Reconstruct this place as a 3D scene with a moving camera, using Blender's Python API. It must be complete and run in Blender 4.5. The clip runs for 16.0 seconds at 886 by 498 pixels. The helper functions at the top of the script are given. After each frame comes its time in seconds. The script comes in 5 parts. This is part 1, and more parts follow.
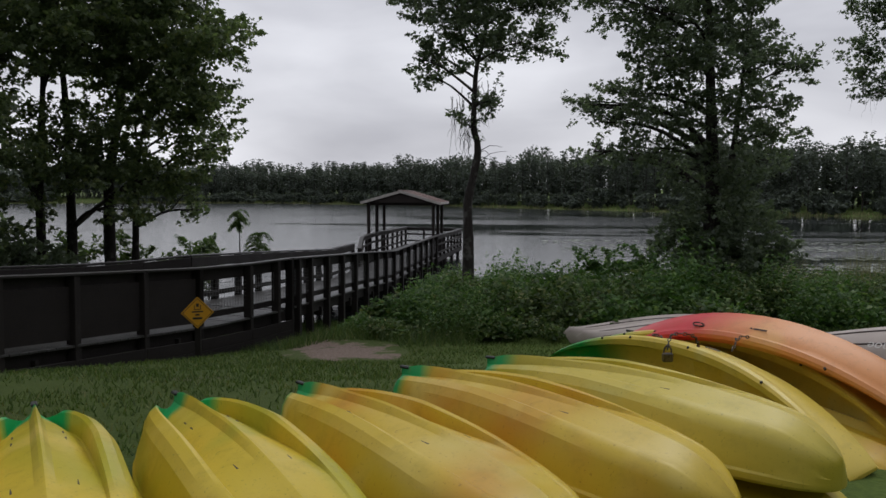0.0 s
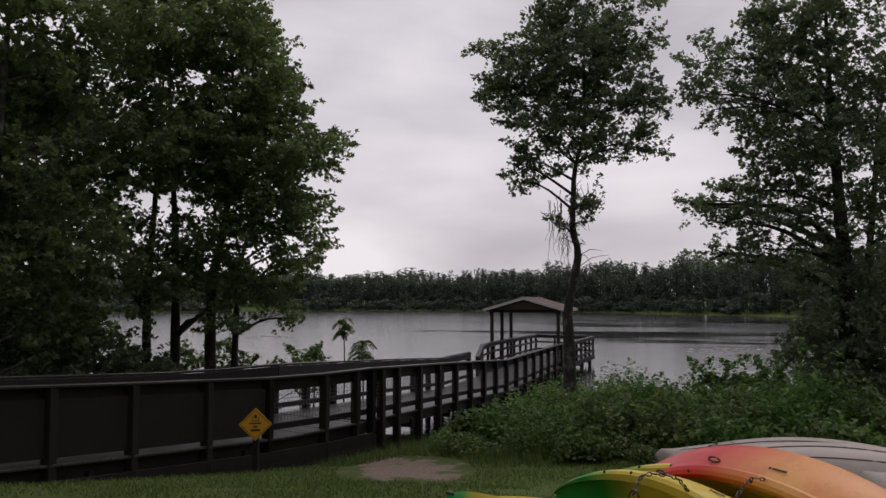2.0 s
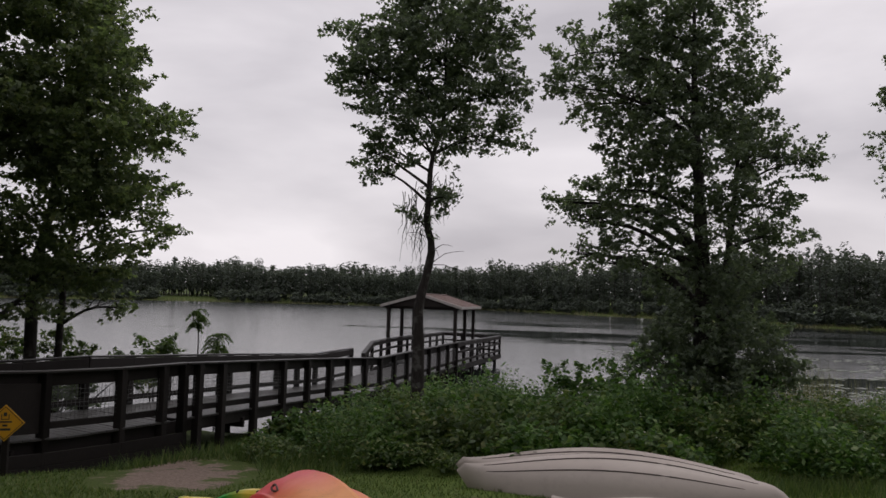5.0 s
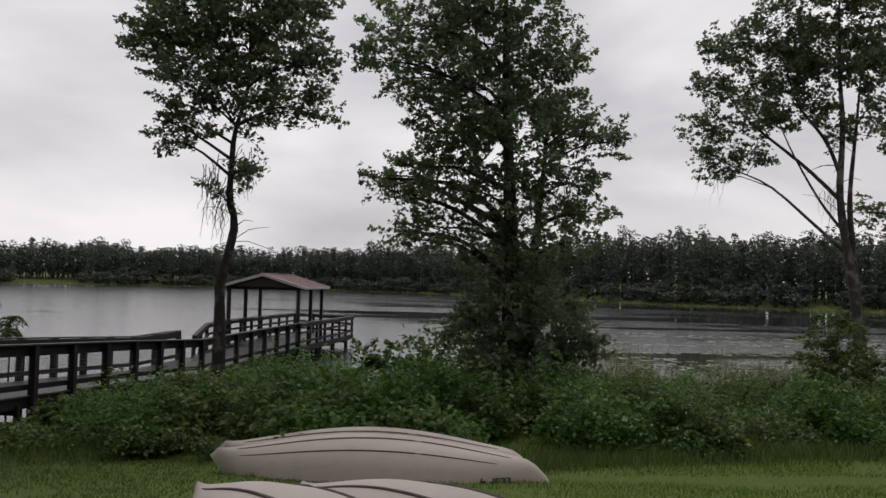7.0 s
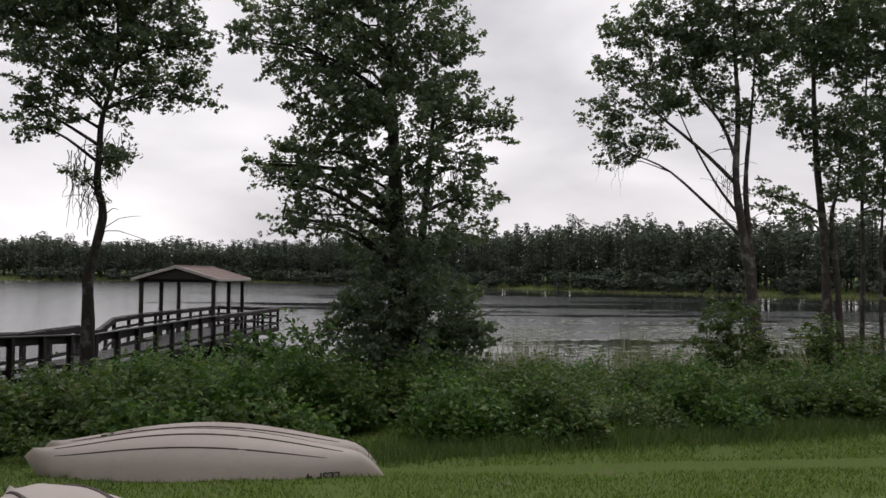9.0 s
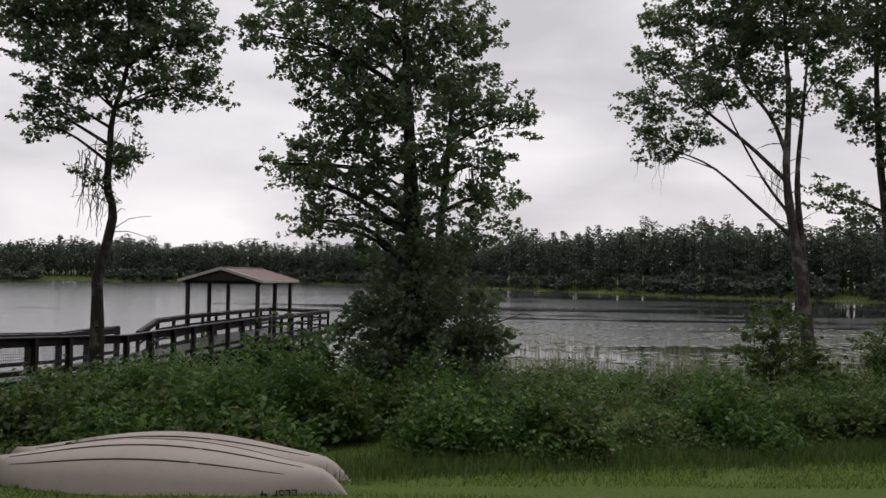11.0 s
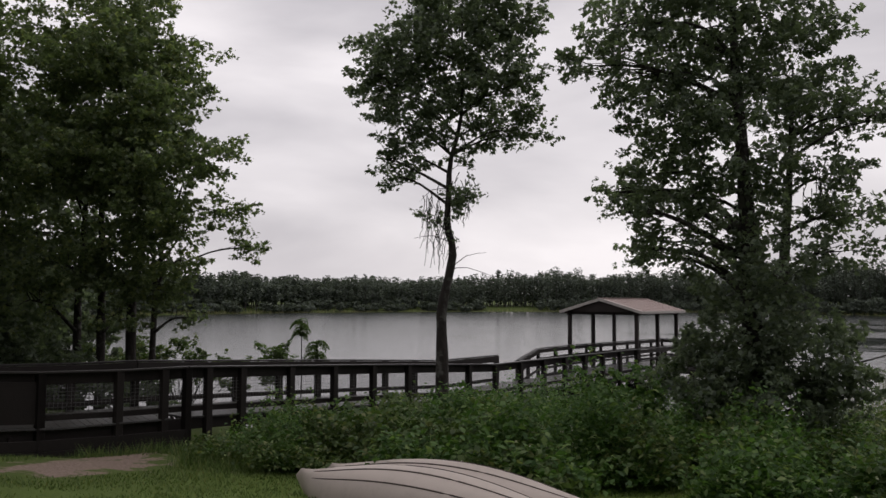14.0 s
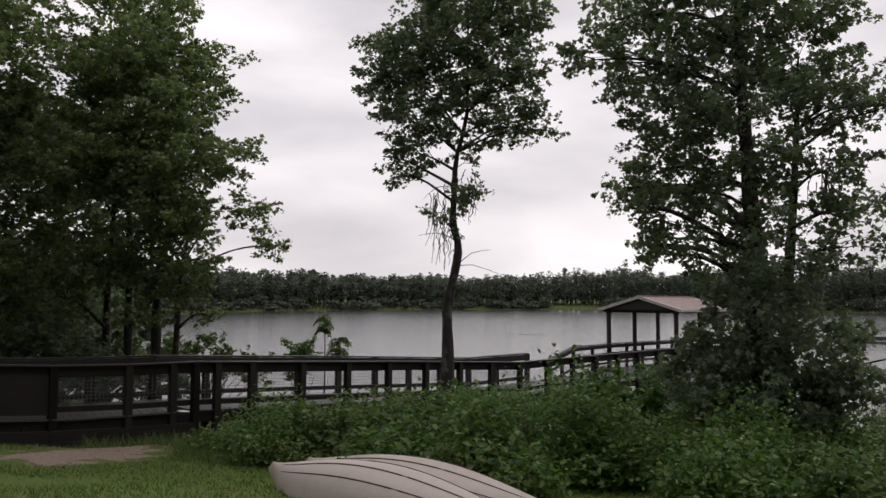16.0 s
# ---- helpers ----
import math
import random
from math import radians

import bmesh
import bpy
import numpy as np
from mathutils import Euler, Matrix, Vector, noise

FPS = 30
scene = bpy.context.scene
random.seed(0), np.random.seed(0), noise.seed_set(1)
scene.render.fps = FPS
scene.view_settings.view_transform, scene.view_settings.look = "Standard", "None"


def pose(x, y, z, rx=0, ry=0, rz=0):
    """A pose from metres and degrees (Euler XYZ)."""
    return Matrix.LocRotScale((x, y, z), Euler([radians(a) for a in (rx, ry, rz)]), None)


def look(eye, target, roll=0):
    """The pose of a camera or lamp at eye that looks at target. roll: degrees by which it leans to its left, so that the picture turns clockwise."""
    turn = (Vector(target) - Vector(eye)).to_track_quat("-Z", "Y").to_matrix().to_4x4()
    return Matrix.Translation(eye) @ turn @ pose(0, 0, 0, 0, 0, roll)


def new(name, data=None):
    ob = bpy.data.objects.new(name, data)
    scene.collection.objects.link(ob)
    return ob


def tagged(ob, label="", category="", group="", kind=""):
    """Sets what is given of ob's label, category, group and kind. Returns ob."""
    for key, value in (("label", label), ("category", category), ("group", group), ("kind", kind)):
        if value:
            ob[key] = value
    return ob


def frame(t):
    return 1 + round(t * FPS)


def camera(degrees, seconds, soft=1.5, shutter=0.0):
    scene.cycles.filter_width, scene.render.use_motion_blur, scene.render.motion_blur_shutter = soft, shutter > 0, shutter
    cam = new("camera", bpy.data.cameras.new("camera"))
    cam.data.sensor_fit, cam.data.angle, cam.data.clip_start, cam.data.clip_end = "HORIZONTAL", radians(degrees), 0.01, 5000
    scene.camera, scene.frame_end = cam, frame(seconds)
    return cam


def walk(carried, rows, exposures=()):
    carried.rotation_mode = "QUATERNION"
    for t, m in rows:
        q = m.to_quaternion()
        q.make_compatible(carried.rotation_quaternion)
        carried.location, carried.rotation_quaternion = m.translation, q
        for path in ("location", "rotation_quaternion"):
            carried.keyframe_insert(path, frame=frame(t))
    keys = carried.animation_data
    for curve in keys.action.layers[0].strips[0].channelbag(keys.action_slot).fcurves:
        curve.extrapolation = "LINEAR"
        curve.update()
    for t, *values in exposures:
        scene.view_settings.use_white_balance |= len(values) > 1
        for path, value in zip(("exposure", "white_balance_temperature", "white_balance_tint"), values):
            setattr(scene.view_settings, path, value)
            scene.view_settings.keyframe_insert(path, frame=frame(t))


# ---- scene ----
cam = camera(57.7, 16.0)
PATH = [
    (0, (-2.439, -13.229, 2.554), (-2.404, -11.234, 2.422), 0.5),
    (0.5, (-2.142, -13.042, 2.564), (-2.24, -11.046, 2.486), -0.0),
    (1, (-1.833, -12.807, 2.606), (-2.051, -10.819, 2.601), -0.2),
    (1.5, (-1.448, -12.602, 2.572), (-1.715, -10.623, 2.668), -0.2),
    (2, (-1.148, -12.461, 2.57), (-1.49, -10.494, 2.701), 0.1),
    (2.5, (-0.761, -12.234, 2.614), (-1.147, -10.28, 2.794), 0.9),
    (3, (-0.33, -12.068, 2.579), (-0.708, -10.113, 2.77), 0.7),
    (5.5, (1.34, -11.031, 2.59), (1.202, -9.04, 2.707), 1.7),
    (6, (1.78, -10.903, 2.536), (1.731, -8.907, 2.659), 1.2),
    (6.5, (2.186, -10.835, 2.498), (2.204, -8.838, 2.604), 1.3),
    (7, (2.593, -10.699, 2.55), (2.666, -8.702, 2.636), 1.5),
    (7.5, (3.014, -10.636, 2.526), (3.159, -8.644, 2.624), 1.0),
    (8, (3.41, -10.549, 2.533), (3.565, -8.556, 2.605), 1.1),
    (8.5, (3.789, -10.419, 2.54), (3.968, -8.429, 2.606), 1.3),
    (9, (4.194, -10.354, 2.518), (4.375, -8.363, 2.583), 0.7),
    (11.5, (5.722, -9.364, 2.553), (5.565, -7.372, 2.626), 0.9),
    (12, (6.018, -9.194, 2.579), (5.658, -7.229, 2.677), 0.2),
    (12.5, (6.365, -9.084, 2.593), (5.913, -7.139, 2.698), 0.5),
    (13, (6.654, -8.921, 2.564), (6.08, -7.008, 2.669), 0.6),
    (13.5, (6.928, -8.792, 2.6), (6.133, -6.961, 2.719), 0.4),
    (14, (7.3, -8.681, 2.612), (6.305, -6.95, 2.742), 0.3),
    (14.5, (7.59, -8.493, 2.576), (6.555, -6.786, 2.711), 0.1),
    (15, (7.89, -8.308, 2.626), (6.832, -6.618, 2.78), 0.1),
    (15.5, (8.231, -8.185, 2.608), (7.07, -6.564, 2.762), 0.0),
    (16, (8.483, -7.958, 2.605), (7.343, -6.319, 2.729), 0.4),
]
walk(cam, [(t, look(eye, target, roll)) for t, eye, target, roll in PATH], [
    (0, 0.0, 6150, 8), (1, -0.05, 6350, 12), (2.5, -0.05, 6500, 15), (5.5, 0.02, 6500, 12), (7, 0.08, 6500, 10), (9, 0.30, 6500, 10),
    (11.5, 0.15, 6500, 10), (12.5, 0.12, 6500, 10), (14.5, 0.14, 6600, 12), (16, 0.32, 6600, 12)])

# ------------------------------------------------------------------ world, sun
SUN_EL, SUN_AZ = radians(58), radians(25)
world = bpy.data.worlds.new("overcast_sky")
scene.world = world
world.use_nodes = True
wn, wl = world.node_tree.nodes, world.node_tree.links
wn.clear()


def wnode(kind, **values):
    n = wn.new(kind)
    for k, v in values.items():
        n.inputs[k].default_value = v
    return n


w_out = wn.new("ShaderNodeOutputWorld")
w_bg = wnode("ShaderNodeBackground", Strength=1.0)
w_sky = wn.new("ShaderNodeTexSky")
w_sky.sky_type, w_sky.sun_disc = "NISHITA", False
w_sky.sun_elevation, w_sky.sun_rotation = SUN_EL, SUN_AZ
w_sky.dust_density = 4.0
w_dim = wn.new("ShaderNodeVectorMath")
w_dim.operation = "SCALE"
w_dim.inputs["Scale"].default_value = 0.09
w_tc = wn.new("ShaderNodeTexCoord")
w_map = wn.new("ShaderNodeMapping")
w_map.inputs["Scale"].default_value = (1.5, 1.5, 4.6)
w_n1 = wnode("ShaderNodeTexNoise", Scale=1.9, Detail=6.0, Roughness=0.46, Distortion=0.25)
w_r1 = wn.new("ShaderNodeValToRGB")
w_r1.color_ramp.elements[0].position, w_r1.color_ramp.elements[0].color = 0.32, (0.53, 0.51, 0.54, 1)
w_r1.color_ramp.elements[1].position, w_r1.color_ramp.elements[1].color = 0.72, (0.92, 0.885, 0.905, 1)
w_mix = wn.new("ShaderNodeMix")
w_mix.data_type = "RGBA"
w_mix.inputs[0].default_value = 0.93
wl.new(w_tc.outputs["Generated"], w_map.inputs["Vector"])
wl.new(w_map.outputs[0], w_n1.inputs["Vector"])
wl.new(w_n1.outputs["Fac"], w_r1.inputs[0])
wl.new(w_sky.outputs[0], w_dim.inputs[0])
wl.new(w_dim.outputs[0], w_mix.inputs[6])
wl.new(w_r1.outputs[0], w_mix.inputs[7])
wl.new(w_mix.outputs[2], w_bg.inputs["Color"])
wl.new(w_bg.outputs[0], w_out.inputs["Surface"])

sun = new("sun", bpy.data.lights.new("sun", "SUN"))
sun.data.energy, sun.data.angle, sun.data.color = 0.7, radians(30), (1.0, 0.97, 0.92)
sun_way = Vector((math.sin(SUN_AZ) * math.cos(SUN_EL), math.cos(SUN_AZ) * math.cos(SUN_EL), math.sin(SUN_EL)))
sun.matrix_world = Matrix.Translation((0, 0, 40)) @ sun_way.to_track_quat("Z", "Y").to_matrix().to_4x4()

# ------------------------------------------------------------------ materials


class Mat:
    """A small node material builder."""

    def __init__(self, name, rough=0.6, metal=0.0, spec=0.5):
        self.m = bpy.data.materials.new(name)
        self.m.use_nodes = True
        self.t = self.m.node_tree
        self.b = self.t.nodes["Principled BSDF"]
        self.b.inputs["Roughness"].default_value = rough
        self.b.inputs["Metallic"].default_value = metal
        self.b.inputs["Specular IOR Level"].default_value = spec

    def node(self, kind, **values):
        n = self.t.nodes.new(kind)
        for k, v in values.items():
            n.inputs[k.replace("_", " ")].default_value = v
        return n

    def link(self, a, b):
        self.t.links.new(a, b)

    def coords(self, scale=(1, 1, 1), which="Object"):
        tc, mp = self.node("ShaderNodeTexCoord"), self.node("ShaderNodeMapping")
        mp.inputs["Scale"].default_value = scale
        self.link(tc.outputs[which], mp.inputs["Vector"])
        return mp.outputs[0]

    def noise(self, vec, scale, detail=4.0, rough=0.55, distort=0.0):
        n = self.node("ShaderNodeTexNoise", Scale=scale, Detail=detail, Roughness=rough, Distortion=distort)
        self.link(vec, n.inputs["Vector"])
        return n.outputs["Fac"]

    def ramp(self, fac, stops):
        r = self.node("ShaderNodeValToRGB")
        e = r.color_ramp.elements
        while len(e) < len(stops):
            e.new(0.5)
        for el, (p, c) in zip(e, stops):
            el.position, el.color = p, (*c, 1)
        self.link(fac, r.inputs[0])
        return r.outputs[0]

    def mix(self, fac, a, b, how="MIX"):
        x = self.node("ShaderNodeMix")
        x.data_type, x.blend_type = "RGBA", how
        for v, i in ((fac, 0), (a, 6), (b, 7)):
            if isinstance(v, (int, float)):
                x.inputs[i].default_value = v
            elif isinstance(v, tuple):
                x.inputs[i].default_value = (*v, 1)
            else:
                self.link(v, x.inputs[i])
        return x.outputs[2]

    def math(self, op, a, b=0.0):
        x = self.node("ShaderNodeMath")
        x.operation = op
        for v, i in ((a, 0), (b, 1)):
            if isinstance(v, (int, float)):
                x.inputs[i].default_value = v
            else:
                self.link(v, x.inputs[i])
        return x.outputs[0]

    def color(self, c):
        if isinstance(c, tuple):
            self.b.inputs["Base Color"].default_value = (*c, 1)
        else:
            self.link(c, self.b.inputs["Base Color"])
        return self

    def bump(self, height, strength=0.3, dist=0.02):
        n = self.node("ShaderNodeBump", Strength=strength, Distance=dist)
        self.link(height, n.inputs["Height"])
        self.link(n.outputs[0], self.b.inputs["Normal"])
        return self

    def rough(self, sock):
        self.link(sock, self.b.inputs["Roughness"])
        return self


def leaf_material(name, dark, light, through_light=0.35, yellow=None, gloss=0.5):
    m = Mat(name, rough=gloss, spec=0.3 if gloss < 0.6 else 0.08)
    geo = m.node("ShaderNodeNewGeometry")
    stops = [(0.0, dark), (0.8, light)] + ([(1.0, yellow)] if yellow else [])
    c = m.ramp(geo.outputs["Random Per Island"], stops)
    patch = m.noise(m.coords(), 0.9, 2.0)
    c = m.mix(m.math("MULTIPLY", patch, 0.35), c, dark)
    m.color(c)
    tr = m.node("ShaderNodeBsdfTranslucent")
    m.link(m.mix(1.0, c, (1.25, 1.4, 0.8), "MULTIPLY"), tr.inputs["Color"])
    mx = m.node("ShaderNodeMixShader", Fac=through_light)
    m.link(m.b.outputs[0], mx.inputs[1])
    m.link(tr.outputs[0], mx.inputs[2])
    m.link(mx.outputs[0], m.t.nodes["Material Output"].inputs["Surface"])
    return m.m


def wood_material(name, a, b, rough=0.55, scale=(1, 1, 1)):
    m = Mat(name, rough=rough, spec=0.3)
    v = m.coords(scale)
    info = m.node("ShaderNodeObjectInfo")
    g = m.noise(v, 14.0, 6.0, 0.65, 0.6)
    big = m.noise(m.coords(), 1.3, 3.0)
    c = m.ramp(g, [(0.3, a), (0.7, b)])
    c = m.mix(m.math("MULTIPLY", big, 0.5), c, tuple(x * 0.5 for x in a))
    c = m.mix(m.math("MULTIPLY", info.outputs["Random"], 0.35), c, tuple(x * 0.6 for x in b))
    m.color(c).bump(g, 0.35, 0.01)
    m.rough(m.math("ADD", m.math("MULTIPLY", big, 0.35), rough - 0.2))
    return m.m


M_DOCK = wood_material("wet_dark_timber", (0.009, 0.0072, 0.0065), (0.024, 0.018, 0.016), 0.72, (6, 6, 0.8))
M_DECK = wood_material("wet_grey_decking", (0.040, 0.038, 0.037), (0.085, 0.081, 0.078), 0.42, (1, 8, 6))
M_CAP = wood_material("wet_rail_cap", (0.015, 0.0135, 0.013), (0.036, 0.032, 0.030), 0.48, (5, 1, 5))
M_POST = wood_material("shelter_post_timber", (0.016, 0.012, 0.011), (0.036, 0.027, 0.023), 0.66, (6, 6, 0.8))

m = Mat("rusty_roof_sheet", rough=0.45, metal=0.25)
v = m.coords()
m.color(m.mix(m.noise(v, 1.1, 5.0), m.ramp(m.noise(v, 9.0, 5.0), [(0.3, (0.27, 0.19, 0.17)), (0.7, (0.44, 0.36, 0.34))]), (0.36, 0.28, 0.26)))
M_ROOF = m.m
m = Mat("fascia_paint", rough=0.6)
m.color(m.ramp(m.noise(m.coords(), 7.0), [(0.3, (0.30, 0.27, 0.25)), (0.7, (0.46, 0.43, 0.41))]))
M_FASCIA = m.m
m = Mat("galvanised_wire", rough=0.5, metal=0.6)
m.color(m.ramp(m.noise(m.coords(), 20.0), [(0.3, (0.10, 0.10, 0.10)), (0.7, (0.22, 0.22, 0.22))]))
M_WIRE = m.m

m = Mat("sign_yellow", rough=0.45)
m.color(m.mix(m.math("MULTIPLY", m.noise(m.coords(), 12.0), 0.35), (0.62, 0.31, 0.015), (0.42, 0.19, 0.01)))
M_SIGN = m.m
m = Mat("black_paint", rough=0.6)
m.color(m.ramp(m.noise(m.coords(), 30.0), [(0.3, (0.012, 0.012, 0.012)), (0.7, (0.03, 0.03, 0.03))]))
M_BLACK = m.m
m = Mat("white_lettering", rough=0.6)
m.color(m.ramp(m.noise(m.coords(), 30.0), [(0.3, (0.5, 0.48, 0.46)), (0.7, (0.68, 0.66, 0.63))]))
M_WHITE = m.m


def bark_material(name, a, b, pale):
    m = Mat(name, rough=0.85, spec=0.3)
    v = m.coords((1, 1, 0.35))
    g = m.noise(v, 22.0, 6.0, 0.65, 0.4)
    lich = m.noise(m.coords(), 3.2, 5.0, 0.6)
    c = m.mix(m.ramp(lich, [(0.52, (0, 0, 0)), (0.62, (1, 1, 1))]), m.ramp(g, [(0.3, a), (0.7, b)]), pale)
    m.color(c).bump(g, 0.8, 0.03)
    return m.m


M_BARK = bark_material("dark_lichened_bark", (0.016, 0.013, 0.012), (0.042, 0.035, 0.031), (0.10, 0.095, 0.088))
M_BARKP = bark_material("pale_grey_bark", (0.030, 0.025, 0.022), (0.075, 0.064, 0.056), (0.16, 0.15, 0.14))
M_LEAF = leaf_material("maple_leaves", (0.090, 0.114, 0.086), (0.172, 0.208, 0.146), 0.48)
M_LEAFL = leaf_material("light_maple_leaves", (0.084, 0.112, 0.064), (0.170, 0.212, 0.108), 0.52, (0.22, 0.24, 0.10))
M_SHRUB = leaf_material("shrub_leaves", (0.036, 0.082, 0.022), (0.110, 0.196, 0.052), 0.40, (0.24, 0.30, 0.12))
M_WEED = leaf_material("weed_leaves", (0.040, 0.070, 0.023), (0.122, 0.176, 0.054), 0.36, (0.24, 0.24, 0.11))
M_GRASS = leaf_material("lawn_grass", (0.050, 0.092, 0.014), (0.185, 0.270, 0.045), 0.3, (0.26, 0.27, 0.09))
# darker green than the lawn, for the turf at low x
M_TURF = leaf_material("darker_turf", (0.045, 0.075, 0.020), (0.120, 0.175, 0.045), 0.32, (0.20, 0.19, 0.07))
M_REED = leaf_material("dry_reeds", (0.12, 0.12, 0.06), (0.26, 0.25, 0.14), 0.3)
M_MOSS = leaf_material("hanging_moss", (0.035, 0.034, 0.030), (0.085, 0.083, 0.074), 0.2)
# pale grey-green: the haze of distance is put into the needles' colour
M_PINE = leaf_material("hazed_pine_needles", (0.088, 0.104, 0.090), (0.112, 0.130, 0.108), 0.20, None, 0.9)
M_PALM = leaf_material("sapling_leaves", (0.05, 0.09, 0.03), (0.12, 0.17, 0.06), 0.4)
M_BLOSSOM = leaf_material("white_petals", (0.42, 0.42, 0.36), (0.66, 0.65, 0.58), 0.3)
M_LILY = leaf_material("lily_pads", (0.05, 0.07, 0.04), (0.22, 0.25, 0.17), 0.05, None, 0.3)

# ground: grass, bare sandy soil where feet have worn it
m = Mat("grassy_soil", rough=0.95, spec=0.2)
v = m.coords()
fine, mid, wide = m.noise(v, 26.0, 5.0), m.noise(v, 3.0, 4.0), m.noise(v, 0.5, 3.0)
green = m.mix(mid, m.ramp(fine, [(0.3, (0.050, 0.085, 0.016)), (0.7, (0.120, 0.175, 0.034))]), (0.080, 0.115, 0.026))
soil = m.ramp(fine, [(0.3, (0.10, 0.075, 0.055)), (0.7, (0.20, 0.155, 0.12))])
c = m.mix(m.ramp(m.math("ADD", m.math("MULTIPLY", mid, 0.6), m.math("MULTIPLY", wide, 0.5)), [(0.66, (0, 0, 0)), (0.76, (0.8, 0.8, 0.8))]), green, soil)
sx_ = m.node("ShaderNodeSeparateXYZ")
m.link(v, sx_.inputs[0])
# ground colour darkens towards low x, the boardwalk's side
low_x_dark = m.ramp(m.math("ADD", m.math("MULTIPLY", sx_.outputs[0], 0.25), m.math("ADD", mid, 0.45)), [(0.15, (1, 1, 1)), (0.95, (0, 0, 0))])
c = m.mix(low_x_dark, c, m.mix(1.0, c, (0.62, 0.60, 0.60), "MULTIPLY"))
for (px, py, rx, ry) in ((-3.75, -0.55, 0.85, 1.35), (-4.4, 0.6, 0.5, 0.9)):
    mp = m.node("ShaderNodeMapping")
    mp.inputs["Location"].default_value = (-px / rx, -py / ry, 0)
    mp.inputs["Scale"].default_value = (1 / rx, 1 / ry, 0)
    m.link(v, mp.inputs["Vector"])
    ln = m.node("ShaderNodeVectorMath")
    ln.operation = "LENGTH"
    m.link(mp.outputs[0], ln.inputs[0])
    d = m.math("ADD", ln.outputs["Value"], m.math("MULTIPLY", m.math("SUBTRACT", mid, 0.5), 2.6))
    sand = m.ramp(fine, [(0.3, (0.10, 0.075, 0.060)), (0.7, (0.24, 0.18, 0.15))])
    c = m.mix(m.ramp(d, [(0.75, (1, 1, 1)), (1.0, (0, 0, 0))]), c, sand)
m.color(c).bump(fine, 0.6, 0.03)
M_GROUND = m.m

# lake water: dark body, rippled in wind lanes
m = Mat("lake_water", rough=0.06, spec=0.5)
m.b.inputs["IOR"].default_value = 1.33
v = m.coords((1, 1, 1))
lane = m.noise(m.coords((0.012, 0.060, 1)), 1.0, 4.0, 0.55, 1.6)
rip = m.noise(m.coords((0.7, 2.0, 1)), 2.0, 3.0)
wave = m.noise(m.coords((0.10, 0.35, 1)), 1.0, 3.0)
m.color((0.020, 0.024, 0.024))
pos_ = m.node("ShaderNodeSeparateXYZ")
m.link(v, pos_.inputs[0])
# the lee of the woods lies calm on the side where they stand tall
lee = m.math("MULTIPLY", pos_.outputs[0], 0.0022)
mask = m.ramp(m.math("SUBTRACT", lane, lee), [(0.37, (0, 0, 0)), (0.46, (1, 1, 1))])
m.rough(m.math("ADD", m.math("MULTIPLY", mask, 0.10), 0.05))
hgt = m.math("ADD", m.math("MULTIPLY", rip, m.math("ADD", m.math("MULTIPLY", mask, 0.55), 0.05)), m.math("MULTIPLY", wave, m.math("ADD", m.math("MULTIPLY", mask, 0.45), 0.08)))
m.bump(hgt, 0.22, 0.10)
M_WATER = m.m


def hull_material(name, main, second, third, tip, tip_to, soft=0.16):
    """Moulded plastic whose pigment runs from the tip colour into blended hull colours."""
    m = Mat(name, rough=0.42, spec=0.45)
    v = m.coords()
    info = m.node("ShaderNodeObjectInfo")
    sh = m.node("ShaderNodeVectorMath")
    sh.operation = "ADD"
    cx = m.node("ShaderNodeCombineXYZ")
    m.link(m.math("MULTIPLY", info.outputs["Random"], 37.0), cx.inputs[1])
    m.link(v, sh.inputs[0])
    m.link(cx.outputs[0], sh.inputs[1])
    n1 = m.noise(sh.outputs[0], 0.85, 2.0, 0.5, 0.5)
    n2 = m.noise(sh.outputs[0], 1.6, 2.0, 0.5, 0.3)
    c = m.mix(m.ramp(n1, [(0.48, (0, 0, 0)), (0.66, (1, 1, 1))]), main, second)
    c = m.mix(m.ramp(n2, [(0.55, (0, 0, 0)), (0.72, (0.8, 0.8, 0.8))]), c, third)
    xyz = m.node("ShaderNodeSeparateXYZ")
    m.link(v, xyz.inputs[0])
    edge = m.math("MULTIPLY", m.math("ADD", xyz.outputs[0], m.math("MULTIPLY", n2, 0.25)), 0.4)
    c = m.mix(m.ramp(edge, [(tip_to * 0.4, (1, 1, 1)), ((tip_to + soft) * 0.4, (0, 0, 0))]), c, tip)
    grime = m.noise(v, 6.0, 6.0, 0.7)
    c = m.mix(m.ramp(grime, [(0.50, (0, 0, 0)), (0.80, (0.5, 0.5, 0.5))]), c, tuple(x * 0.5 for x in main))
    speck = m.noise(v, 55.0, 3.0, 0.6)
    c = m.mix(m.ramp(speck, [(0.62, (0, 0, 0)), (0.74, (0.55, 0.55, 0.55))]), c, tuple(x * 0.42 for x in second))
    scr = m.noise(m.coords((1.5, 40, 40)), 3.0, 3.0)
    m.color(c).bump(scr, 0.06, 0.004)
    m.rough(m.math("ADD", m.math("MULTIPLY", grime, 0.3), 0.25))
    return m.m


